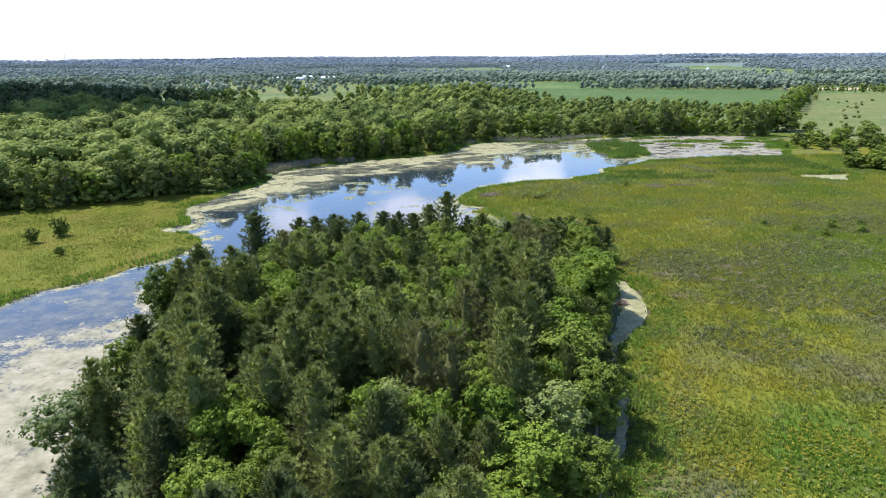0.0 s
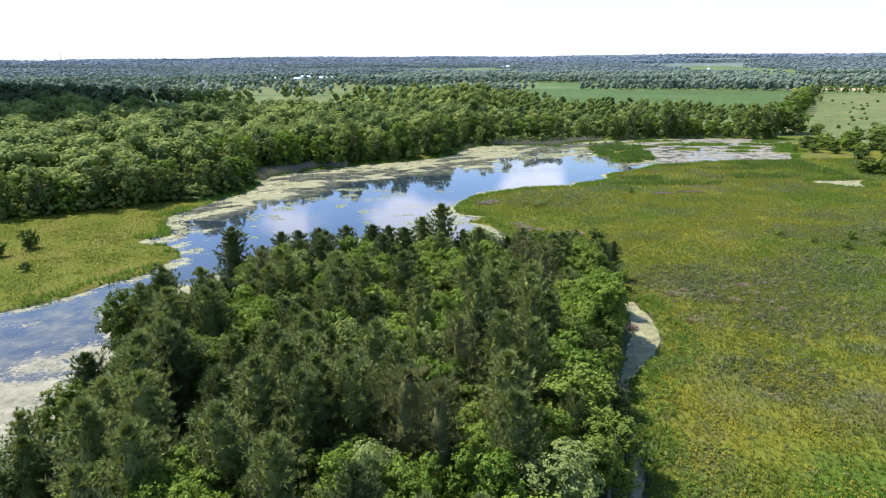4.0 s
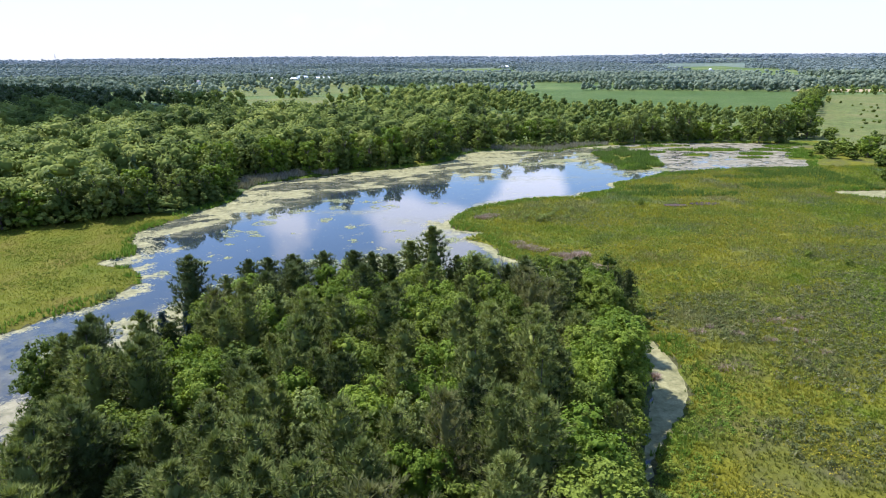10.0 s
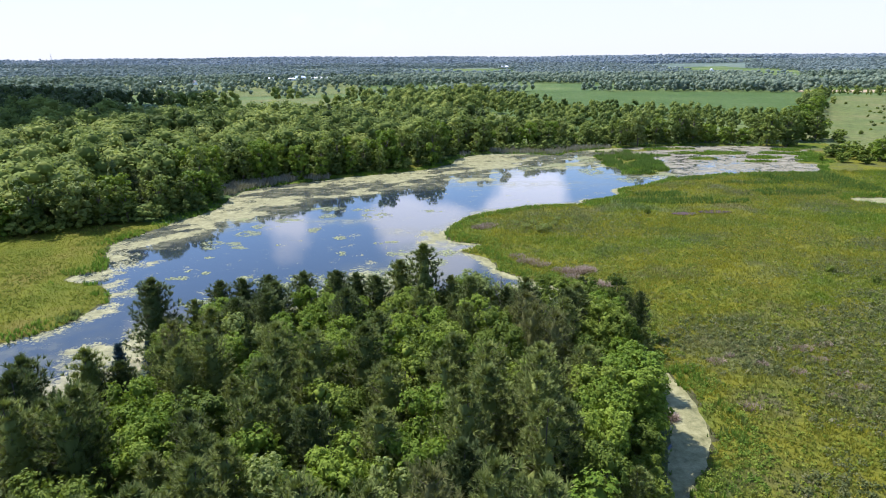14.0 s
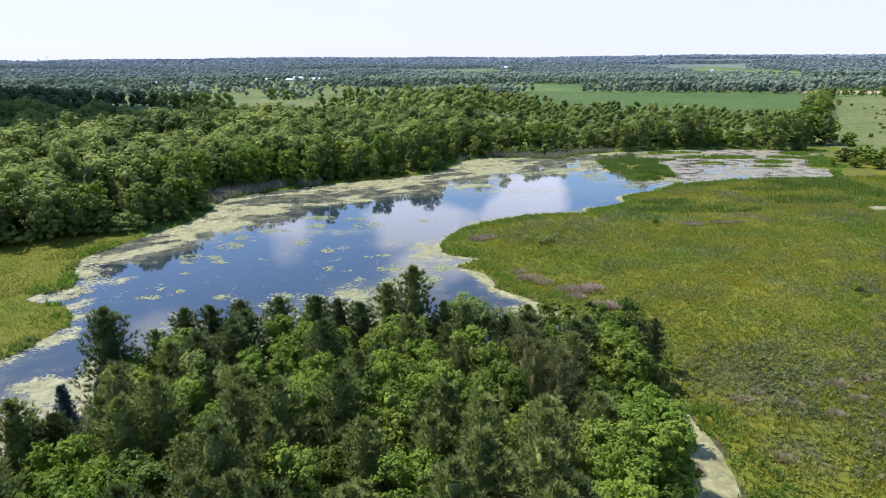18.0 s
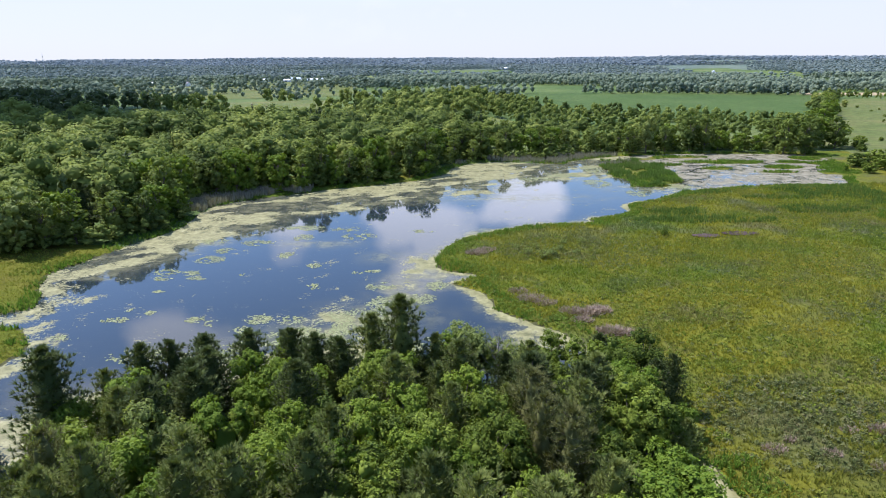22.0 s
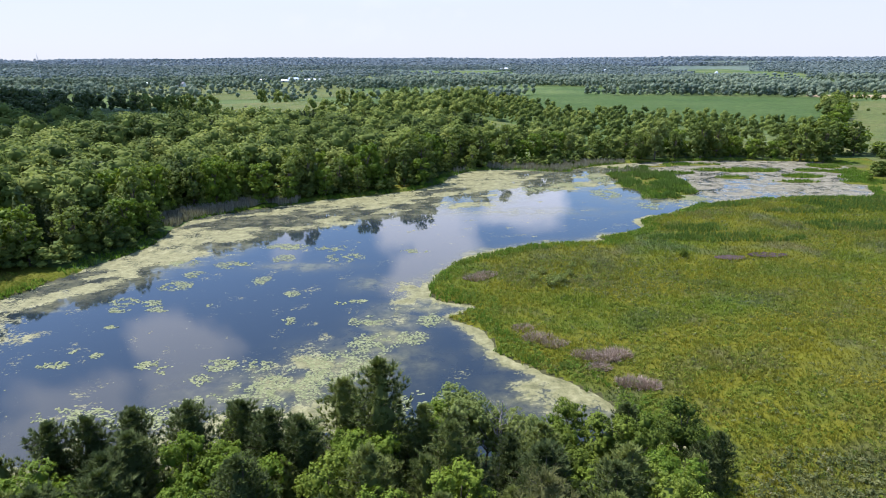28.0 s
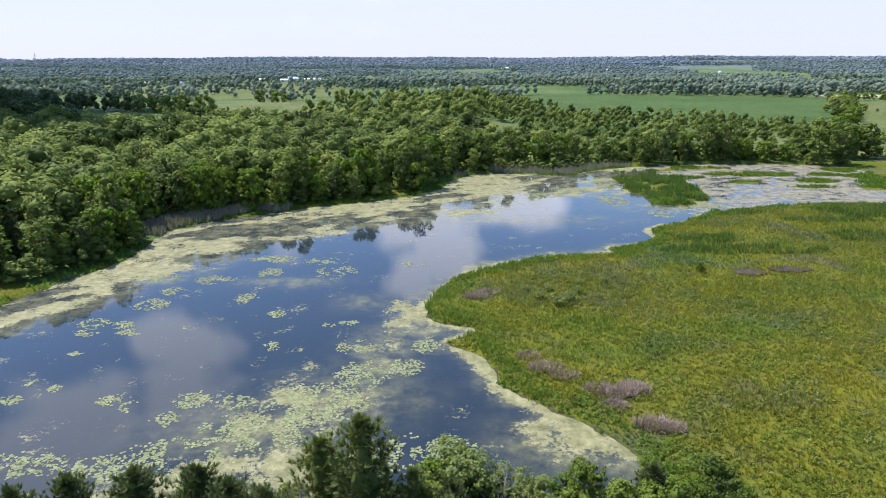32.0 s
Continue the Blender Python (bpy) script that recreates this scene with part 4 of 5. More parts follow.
def plant_shores():
    """Single trees along the west and north banks, largest in front."""
    taken = []
    for i, (stand, x, y, h, sp) in enumerate(SHORE_KNOWN + NORTH_KNOWN):
        stand.plant(x, y, h, i, sp)
        taken.append((x, y))
    cand = [(x + random.uniform(-2.5, 2.5), y + random.uniform(-2.5, 2.5)) for x in np.arange(-190, 225, 5.5) for y in np.arange(228, 500, 5.5)]
    random.shuffle(cand)
    xs, ys = np.array([c[0] for c in cand]), np.array([c[1] for c in cand])
    d = away(xs, ys, WEST)
    wet = inside(xs, ys, POND)
    west = (xs < 25) & (xs < np.interp(ys, [230, 330, 372, 400], [-70, -40, 5, 25])) & (d > np.interp(ys, [300, 318, 330, 345], [3.5, 14, 14, 4])) & (d < 24)
    north = (ys > 415) & (xs >= 25) & (d > np.interp(xs, [25, 60, 110, 225], [14, 16, 9, 8])) & (d < 26)
    ok = (west | north) & ~wet & (ys > 236) & ((ys > 251 + 0.54 * (xs + 127)) | (xs > -92))
    count = 0
    for k, (x, y) in enumerate(cand):
        if not ok[k] or count >= 290 or any((x - a) ** 2 + (y - b) ** 2 < 36 for a, b in taken):
            continue
        taken.append((x, y))
        count += 1
        h = (18.5 * random.uniform(0.65, 1.15) if x < 25 else 14 * random.uniform(0.4, 1.2)) * (0.72 if d[k] < 8 else 1.0)
        (SHORE_BRIGHT if random.random() < (0.3 if x < 25 else 0.45) else SHORE).plant(x, y, h, k, random.uniform(0.85, 1.15))


plant_shores()
EAST_TREES = [  # stand, x, y, height: the trees round the pond's eastern end
    (SHORE, 221, 469, 21), (SHORE, 231, 466, 22), (SHORE_BRIGHT, 240, 471, 19), (SHORE, 248, 465, 20), (SHORE, 214, 474, 18), (SHORE_BRIGHT, 256, 474, 15),
    (SHORE_BRIGHT, 207, 386, 5), (SHORE, 215, 381, 6.5), (SHORE, 224, 376, 6.5), (SHORE, 229, 390, 10), (SHORE_BRIGHT, 238, 384, 12), (SHORE, 246, 392, 13),
    (SHORE, 256, 389, 14), (SHORE_BRIGHT, 266, 397, 13), (SHORE, 222, 400, 9), (SHORE, 236, 408, 10), (SHORE_BRIGHT, 250, 410, 9), (SHORE, 270, 412, 12),
    (SHORE, 203, 313, 10), (SHORE, 210, 309, 10), (SHORE, 217, 316, 10), (SHORE, 212, 303, 8), (SHORE, 224, 308, 11),
]
for f in np.linspace(0, 1, 12):  # hedge between the crop and the hay
    EAST_TREES.append((SHORE_BRIGHT if random.random() < 0.3 else SHORE, 288 + 146 * f, 560 + 230 * f ** 1.15, random.uniform(15.5, 18.5)))
for f in np.linspace(0, 1, 7):  # low trees from the bank up to the hedge
    EAST_TREES.append((BUSH if f < 0.6 else SHORE, 262 + random.uniform(-6, 14), 436 + 96 * f, 4.5 + 6 * f))
for f in np.linspace(0, 1, 14):  # bushes strewn over the hay
    EAST_TREES.append((BUSH, 310 + 160 * f + random.uniform(-10, 25), 520 + 235 * f + random.uniform(-30, 20), random.uniform(1.6, 3.0)))
for i, (stand, x, y, h) in enumerate(EAST_TREES):
    (BUSH if h < 11.5 and stand is SHORE else stand).plant(x, y, h * (0.7 if h < 11.5 else 1.0), i, 1.15 if h > 12 else 1.35)

# ---------------------------------------------------------------- woods beyond, as stuff
def canopy_shape(seed, lobes, level, leaves, size, conifer=False):
    """A unit tree (height 1) for far woods: a few uneven masses with loose leaves over them."""
    g = np.random.default_rng(seed)
    if conifer:
        f = g.uniform(0.08, 1, leaves) ** 0.8
        a = g.uniform(0, 6.28, leaves)
        r = 0.2 * (1 - f) + 0.02
        out = np.stack([np.cos(a), np.sin(a), np.full(leaves, 0.5)], 1)
        pos = np.stack([np.cos(a) * r, np.sin(a) * r, f], 1)
        z = np.linspace(0.15, 0.85, lobes)
        core = lumps(np.stack([0 * z, 0 * z, z], 1), 0.17 * (1.05 - z), g, level, 1.4, 0.2)
    else:
        ang = np.arange(lobes) * 2.4 + g.uniform(0, 6)
        ring = np.where(np.arange(lobes) == 0, 0.02, g.uniform(0.13, 0.22, lobes))
        lc = np.stack([np.cos(ang) * ring, np.sin(ang) * ring, np.linspace(0.80, 0.30, lobes) + g.normal(0, 0.04, lobes)], 1)
        lr = g.uniform(0.15, 0.23, lobes) * (1.25 if lobes < 4 else 1.0)
        core = lumps(lc, lr * (0.74 if lobes > 5 else 0.84 if lobes > 3 else 0.9), g, 1, 0.9, 0.14 if lobes > 3 else 0.10)
        pick = g.integers(0, lobes, leaves)
        out = unit(g.normal(size=(leaves, 3)) + [0, 0, 0.35])
        pos = lc[pick] + out * lr[pick][:, None] * g.uniform(0.84, 1.08, (leaves, 1))
    nor = unit(unit(out) + g.normal(scale=0.28, size=(leaves, 3)) + [0, 0, 0.15])
    return joined([leaf_tris(pos, nor, size * g.uniform(0.7, 1.3, leaves), g), core])


def woods(name, x, y, h, wide, shapes, mat, label):
    """Many trees of one stretch of wood, joined into one mesh."""
    z = np.maximum(ground_at(x, y), 0)
    vs, fs, tones, off = [], [], [], 0
    tone = np.clip(rng.normal(0.48, 0.28, len(x)) + (fbm(x, y, 45, 131, 2) - 0.5) * 0.9, 0, 1)
    pick = rng.integers(0, len(shapes), len(x))
    for k, (v, f) in enumerate(shapes):
        sel = np.where(pick == k)[0]
        if not len(sel):
            continue
        a = rng.uniform(0, 6.28, len(sel))
        ca, sa = np.cos(a)[:, None], np.sin(a)[:, None]
        w = (h * wide)[sel][:, None]
        px = x[sel][:, None] + (v[:, 0] * ca - v[:, 1] * sa) * w
        py = y[sel][:, None] + (v[:, 0] * sa + v[:, 1] * ca) * w
        pz = z[sel][:, None] + v[:, 2] * h[sel][:, None]
        vs.append(np.stack([px, py, pz], -1).reshape(-1, 3))
        tones.append(np.repeat(tone[sel], len(v)))
        fs.append((f[None] + (np.arange(len(sel)) * len(v))[:, None, None]).reshape(-1, 3) + off)
        off += len(v) * len(sel)
    me = poly_mesh(name, np.concatenate(vs), np.concatenate(fs), mat)
    me.attributes.new("tone", "FLOAT", "POINT").data.foreach_set("value", np.concatenate(tones).astype(np.float32))
    me.polygons.foreach_set("use_smooth", np.ones(len(me.polygons), bool))
    return tagged(new(name, me), label, "woods", kind="stuff")


def scatter(x0, x1, y0, y1, step):
    gx, gy = np.meshgrid(np.arange(x0, x1, step), np.arange(y0, y1, step))
    x = gx.ravel() + rng.uniform(-0.48, 0.48, gx.size) * step
    y = gy.ravel() + rng.uniform(-0.48, 0.48, gx.size) * step
    keep = np.abs(x - 5) < 0.73 * y + 25
    return x[keep], y[keep]


FIELD_RINGS = [f[1] for f in FIELDS]


def in_fields(x, y, grow=0.0):
    r = np.zeros(len(x), bool)
    for ring in FIELD_RINGS:
        r |= inside(x, y, ring)
        if grow:
            r |= away(x, y, ring + ring[:1]) < grow
    return r


# clumps of trees that stand in the pastures: centre, half lengths
HEDGES = [(-395, 1085, 40, 22), (-322, 985, 16, 14), (-205, 975, 30, 18), (-470, 1050, 26, 16), (-300, 1240, 60, 14), (-420, 1340, 70, 16), (-560, 1240, 40, 14), (-200, 1330, 50, 18), (-640, 1470, 60, 14), (-600, 1400, 40, 14), (-480, 1580, 90, 14), (-260, 1450, 60, 14), (-520, 1150, 40, 14), (-340, 1150, 26, 10)]


def plant_far():
    near = [canopy_shape(400 + i, 9, 1, 470, 0.036) for i in range(5)]
    mid = [canopy_shape(420 + i, 4, 1, 120, 0.066) for i in range(5)]
    far = [canopy_shape(440 + i, 3, 1, 44, 0.075) for i in range(5)]
    rim = [canopy_shape(460 + i, 2, 1, 14, 0.09) for i in range(4)]
    cone = [canopy_shape(480 + i, 4, 1, 70, 0.07, True) for i in range(3)]
    # behind the shore trees
    x, y = scatter(-330, 330, 232, 560, 10.6)
    d = away(x, y, WEST)
    ok = ~inside(x, y, POND) & (((x < 25) & (x < np.interp(y, [230, 330, 372, 400], [-70, -40, 5, 25])) & (d > 22)) | ((y > 440) & (d > 22))) & ~in_fields(x, y) & ~((x > 60) & (y < 455)) & ~((x > 228) & (y < 500))
    ok &= (y > 256 + 0.54 * (x + 127)) | (x > -92)
    thin = (fbm(x, y, 40, 81, 2) > 0.42) | (x < 30)
    ok &= thin | (rng.uniform(size=len(x)) < 0.5)
    x, y = x[ok], y[ok]
    h = np.where(x < 40, 18.5, 10.5) * rng.uniform(0.5, 1.25, len(x))
    c = (rng.uniform(size=len(x)) < 0.10) & (x < 40)
    woods("conifer_woodland", x[c], y[c], 17 * rng.uniform(0.7, 1.1, c.sum()), rng.uniform(1.1, 1.5, c.sum()), cone, NEEDLE_DARK_AND_SHADE, "dark conifers scattered through the shore wood")
    x, y, h = x[~c], y[~c], h[~c]
    woods("woodland", x, y, h, rng.uniform(0.9, 1.55, len(x)), near, FAR_LEAF, "dense green broadleaved wood behind the pond")
    # undergrowth at the foot of the shore trees
    x, y = scatter(-180, 235, 215, 480, 4.2)
    d = away(x, y, WEST)
    ok = ~inside(x, y, POND) & (d > np.interp(y, [300, 318, 335, 350, 410, 425], [2.5, 12, 12, 3, 6, 8])) & ((d < 24) | (x < -100) & (y < 280)) & (x < np.interp(y, [230, 330, 372, 400], [-70, -40, 5, 230]))
    ok &= (y > 247 + 0.54 * (x + 127)) | (x > -92)
    woods("undergrowth", x[ok], y[ok], rng.uniform(2.2, 6.0, ok.sum()), rng.uniform(1.0, 1.7, ok.sum()), mid, FAR_LEAF, "mixed green bushes at the foot of the shore trees")
    # middle distance
    x, y = scatter(-760, 760, 560, 960, 11.6)
    ok = ~in_fields(x, y, 3) & ((fbm(x, y, 130, 83, 3) > np.where((x < -60) & (y > 720), 0.52, 0.36)) | (x > -60) & (x < 250)) & ~((x > 300) & (y < 700))
    # hill trees: cloud shade is deepened by a darker leaf colour
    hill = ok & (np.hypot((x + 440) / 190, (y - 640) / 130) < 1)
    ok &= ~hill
    woods("hill_woodland", x[hill], y[hill], 15 * rng.uniform(0.7, 1.2, hill.sum()), rng.uniform(0.9, 1.3, hill.sum()), mid, NEEDLE_DARK_AND_SHADE, "wood on a low hill, cloud shade put into its dark leaf colour")
    woods("woodland", x[ok], y[ok], np.where(x[ok] > 60, 10.5, np.where((x[ok] > -400) & (x[ok] < -90) & (y[ok] < 720), 9.5, 16)) * rng.uniform(0.55, 1.25, ok.sum()), rng.uniform(0.8, 1.15, ok.sum()), mid, FAR_LEAF, "green broadleaved wood in the middle distance")
    # spruce rows beside the hay field
    x, y = scatter(-150, 40, 560, 640, 7.0)
    ok = fbm(x, y, 30, 87, 2) > 0.6
    woods("conifer_woodland", x[ok], y[ok], 13 * rng.uniform(0.8, 1.15, ok.sum()), np.ones(ok.sum()), cone, NEEDLE_DARK_AND_SHADE, "group of dark spruces among lighter trees")
    # hedgerow between the crop and the hay
    t = rng.uniform(0, 1, 70)
    x, y = 372 + 178 * t + rng.normal(0, 5, 70), 690 + 300 * t + rng.normal(0, 9, 70)
    woods("hedgerow", x, y, rng.uniform(6, 15, 70), rng.uniform(0.9, 1.3, 70), near, FAR_LEAF, "hedgerow of mixed trees between two fields")
    # far: from here on haze is put into the leaf colours
    x, y = scatter(-1350, 1350, 960, 1750, 11.5)
    ok = (np.hypot((x + 365) / 125, (y - 1600) / 130) > 1) & ~in_fields(x, y, 4) & (fbm(x, y, 230, 91, 3) > np.where(x < 0, 0.47, 0.40))
    ok |= (rng.uniform(size=len(x)) < 0.07) & (x < 0)
    for cx, cy, wx, wy in HEDGES:
        ok |= np.hypot((x - cx) / wx, (y - cy) / wy) < 1
    woods("woodland", x[ok], y[ok], 14 * rng.uniform(0.5, 1.25, ok.sum()), rng.uniform(0.8, 1.25, ok.sum()), far, DIM_HAZE_LEAF, "distant patchwork of woods and hedges")
    x, y = scatter(-2400, 2400, 1750, 3000, 19)
    ok = ~in_fields(x, y, 4) & (fbm(x, y, 420, 93, 3) > 0.42)
    woods("woodland", x[ok], y[ok], 14 * rng.uniform(0.7, 1.25, ok.sum()), rng.uniform(1.0, 1.6, ok.sum()), rim, FAINT_HAZE_LEAF, "distant woods toward the horizon")
    x, y = scatter(-3800, 3800, 2900, 4900, 30)
    ok = fbm(x, y, 600, 95, 3) > 0.36
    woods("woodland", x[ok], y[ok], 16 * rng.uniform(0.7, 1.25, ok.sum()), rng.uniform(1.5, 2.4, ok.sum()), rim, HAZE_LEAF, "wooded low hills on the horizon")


plant_far()

# ---------------------------------------------------------------- marsh grass, reeds and pads
def tufts(name, x, y, h, blades, mat, label, spread=0.30, wide=0.10):
    n = len(x)
    z = np.maximum(ground_at(x, y), 0.0)
    a = rng.uniform(0, 6.28, (n, blades))
    lean = rng.uniform(0.3, 1.0, (n, blades)) * spread * 2.4 * h[:, None]
    bx, by = x[:, None] + np.cos(a) * 0.12 * h[:, None], y[:, None] + np.sin(a) * 0.12 * h[:, None]
    tx, ty = x[:, None] + np.cos(a) * lean, y[:, None] + np.sin(a) * lean
    hh = h[:, None] * rng.uniform(0.65, 1.2, (n, blades))
    w = wide * h[:, None] * rng.uniform(0.7, 1.3, (n, blades))
    sx, sy = -np.sin(a) * w, np.cos(a) * w
    zz = np.repeat(z[:, None], blades, 1)
    v = np.stack([np.stack([bx - sx, by - sy, zz], -1), np.stack([bx + sx, by + sy, zz], -1), np.stack([tx, ty, zz + hh], -1)], 2)
    me = poly_mesh(name, v.reshape(-1, 3), np.arange(n * blades * 3).reshape(-1, 3), mat)
    return tagged(new(name, me), label, "grass", kind="stuff")


def in_view(x, y, extra=22):
    return np.abs(x - 5) < 0.74 * y + extra


def plant_marsh():
    def pick(n, x0, x1, y0, y1):
        x, y = rng.uniform(x0, x1, n), rng.uniform(y0, y1, n)
        k = in_view(x, y) & ~inside(x, y, WOOD_RING) & (side_at(x, y) > 0.2)
        return x[k], y[k]
    x, y = pick(110000, 5, 190, 25, 215)
    tufts("marsh_grass", x, y, rng.uniform(0.35, 0.75, len(x)) * (0.6 + 0.8 * fbm(x, y, 9, 101, 2)), 6, MARSH_BLADES, "mixed olive and yellow-green sedge of the marsh")
    x, y = pick(75000, 5, 270, 215, 356)
    tufts("marsh_grass", x, y, rng.uniform(0.5, 0.95, len(x)) * (0.6 + 0.8 * fbm(x, y, 12, 102, 2)), 5, MARSH_BLADES, "mixed olive and yellow-green sedge of the marsh")
    x, y = pick(46000, -190, -76, 118, 258)
    k = x < -70
    tufts("meadow_grass", x[k], y[k], rng.uniform(0.2, 0.42, k.sum()), 6, MEADOW_BLADES, "yellow-green grass of the meadow spit")
    # bright reeds along the banks and on the islets
    x, y = rng.uniform(-110, 235, 260000), rng.uniform(60, 460, 260000)
    s = side_at(x, y)
    isl = np.zeros(len(x), bool)
    for cx, cy, a, b in ISLETS:
        isl |= np.hypot((x - cx) / (a + 4), (y - cy) / (b + 4)) < 1
    k = (s > -0.6) & (s < np.where(isl, 9, 2.2 + 4.5 * fbm(x, y, 18, 115, 2))) & in_view(x, y) & ~inside(x, y, WOOD_RING) & (fbm(x, y, 7, 111, 2) > 0.40)
    x, y = x[k], y[k]
    tufts("reeds", x, y, rng.uniform(0.5, 1.3, len(x)), 6, REED, "fresh green reeds fringing the water", 0.30, 0.10)


REED = marsh_material("reed_blades", [(0.35, (0.085, 0.165, 0.018)), (0.55, (0.125, 0.205, 0.026)), (0.7, (0.16, 0.18, 0.06))], 0.08, 1.0, True)
plant_marsh()


def forbs(name, x, y, r, leaves, mat, label, fine=0.42):
    """Low rounded clumps of marsh herbs and small shrubs."""
    z = np.maximum(ground_at(x, y), 0)
    n = len(x)
    out = unit(rng.normal(size=(n, leaves, 3)) + [0, 0, 0.7])
    out[..., 2] = np.abs(out[..., 2])
    pos = np.stack([x, y, z + 0.15], 1)[:, None, :] + out * (r[:, None] * rng.uniform(0.6, 1.1, (n, leaves)))[..., None] * [1, 1, 0.9]
    nor = unit(out + rng.normal(scale=0.4, size=out.shape))
    me = poly_mesh(name, *leaf_tris(pos.reshape(-1, 3), nor.reshape(-1, 3), np.repeat(r * fine, leaves) * rng.uniform(0.6, 1.3, n * leaves), rng), mat)
    me.attributes.new("tone", "FLOAT", "POINT").data.foreach_set("value", np.repeat(rng.uniform(0, 1, n), leaves * 3).astype(np.float32))
    tagged(new(name, me), label, "marsh plants", kind="stuff")


# stretches of grey brushwood in the marsh: centre, half lengths
BRUSH = [(65, 162, 19, 19), (82, 142, 22, 20), (102, 172, 24, 20), (126, 205, 34, 13), (51, 258, 25, 17), (60, 116, 12, 10), (150, 230, 30, 12), (98, 128, 16, 18)]


def brush(x, y):
    """How deep a point lies in the brushwood, below 0 outside."""
    q = np.full(len(x), -1.0)
    for cx, cy, a, b in BRUSH:
        q = np.maximum(q, 1 - np.hypot((x - cx) / a, (y - cy) / b))
    return q + (fbm(x, y, 14, 181, 3) - 0.5) * 1.3


def plant_forbs():
    def place(n, low, seed, scale):
        x, y = rng.uniform(8, 230, n), rng.uniform(50, 352, n)
        k = in_view(x, y) & ~inside(x, y, WOOD_RING) & (fbm(x, y, scale, seed, 3) > low)
        x, y = x[k], y[k]
        k = side_at(x, y) > 1.5
        return x[k], y[k]
    x, y = place(60000, 0.40, 151, 32)
    k = (brush(x, y) > 0) | (rng.uniform(size=len(x)) < 0.16)
    forbs("marsh_shrubs", x[k], y[k], rng.uniform(0.25, 0.6, k.sum()), 16, FORB_GREY, "grey-green low shrubs spread through the marsh", 0.32)
    x, y = place(52000, 0.36, 171, 15)
    k = (brush(x, y) > 0.12) & (y < 235)
    forbs("marsh_brush", x[k], y[k], rng.uniform(0.35, 0.9, k.sum()), 20, FORB_DARK, "dark olive-grey brushwood in the wetter marsh", 0.27)
    x, y = place(60000, 0.44, 155, 24)
    forbs("marsh_herbs", x, y, rng.uniform(0.22, 0.55, len(x)), 10, FORB_LIME, "yellow-green herbs in clumps through the marsh")
    x, y = rng.uniform(-190, -72, 18000), rng.uniform(110, 258, 18000)
    k = (side_at(x, y) > 0.8) & in_view(x, y) & (fbm(x, y, 9, 185, 3) > 0.47)
    forbs("meadow_herbs", x[k], y[k], rng.uniform(0.2, 0.45, k.sum()), 10, FORB_LIME, "yellow-green herbs in clumps on the meadow spit")
    x, y = rng.uniform(70, 190, 11000), rng.uniform(282, 352, 11000)
    k = (side_at(x, y) > 1) & (fbm(x * 0.5, y, 12, 177, 3) > 0.50 + 0.14 * (1 - smooth(284, 312, y))) & in_view(x, y)
    tufts("rushes", x[k], y[k], rng.uniform(0.9, 1.6, k.sum()), 6, RUSH, "dark green rushes in bands through the far marsh", 0.25, 0.10)
    x, y = rng.uniform(84, 124, 5000), rng.uniform(345, 428, 5000)
    k = (side_at(x, y) > 0.3) & (fbm(x, y, 10, 183, 2) > 0.42)
    tufts("rushes", x[k], y[k], rng.uniform(1.2, 2.2, k.sum()), 6, RUSH, "tall dark rushes on the islet in the pond", 0.22, 0.08)
    x, y = rng.uniform(2, 200, 90000), rng.uniform(50, 356, 90000)
    s = side_at(x, y)
    edge = np.minimum(away(x, y, EAST), away(x, y, CH_E))
    k = in_view(x, y) & ~inside(x, y, WOOD_RING) & (s > 0.1) & (edge < 2.5 + 8 * fbm(x, y, 20, 161, 2)) & (fbm(x, y, 5, 163, 2) > 0.36)
    x, y = x[k], y[k]
    forbs("shore_herbs", x, y, rng.uniform(0.3, 0.7, len(x)), 18, FORB_GREEN, "lush bright green herbs along the bank", 0.27)
    x, y = [], []
    for cx, cy, a, b in GOLD:
        m = int(a * b * 12)
        x += list(rng.normal(cx, a * 0.6, m)); y += list(rng.normal(cy, b * 0.6, m))
    x, y = np.array(x), np.array(y)
    forbs("yellow_flowers", x, y, rng.uniform(0.15, 0.34, len(x)), 10, FORB_GOLD, "patches of yellow flowering herbs in the marsh")


FORB_GREY = woods_material("grey_green_herbs", [(0.1, (0.105, 0.128, 0.042)), (0.5, (0.150, 0.168, 0.056)), (0.9, (0.205, 0.210, 0.082))], 0.35)
FORB_DARK = woods_material("brushwood_leaves", [(0.1, (0.070, 0.090, 0.028)), (0.5, (0.112, 0.128, 0.044)), (0.8, (0.162, 0.164, 0.066)), (0.95, (0.205, 0.186, 0.105))], 0.35)
FORB_LIME = woods_material("lime_herbs", [(0.1, (0.095, 0.138, 0.016)), (0.5, (0.150, 0.188, 0.024)), (0.9, (0.215, 0.228, 0.036))], 0.35)
FORB_GREEN = woods_material("fresh_herbs", [(0.1, (0.075, 0.140, 0.018)), (0.5, (0.128, 0.192, 0.026)), (0.9, (0.190, 0.235, 0.036))], 0.35)
RUSH = marsh_material("rush_blades", [(0.35, (0.075, 0.130, 0.024)), (0.55, (0.105, 0.165, 0.032)), (0.7, (0.135, 0.160, 0.05))], 0.08, 1.0, True)
FORB_GOLD = woods_material("yellow_herbs", [(0.1, (0.17, 0.185, 0.022)), (0.5, (0.24, 0.225, 0.026)), (0.9, (0.32, 0.27, 0.032))], 0.3)
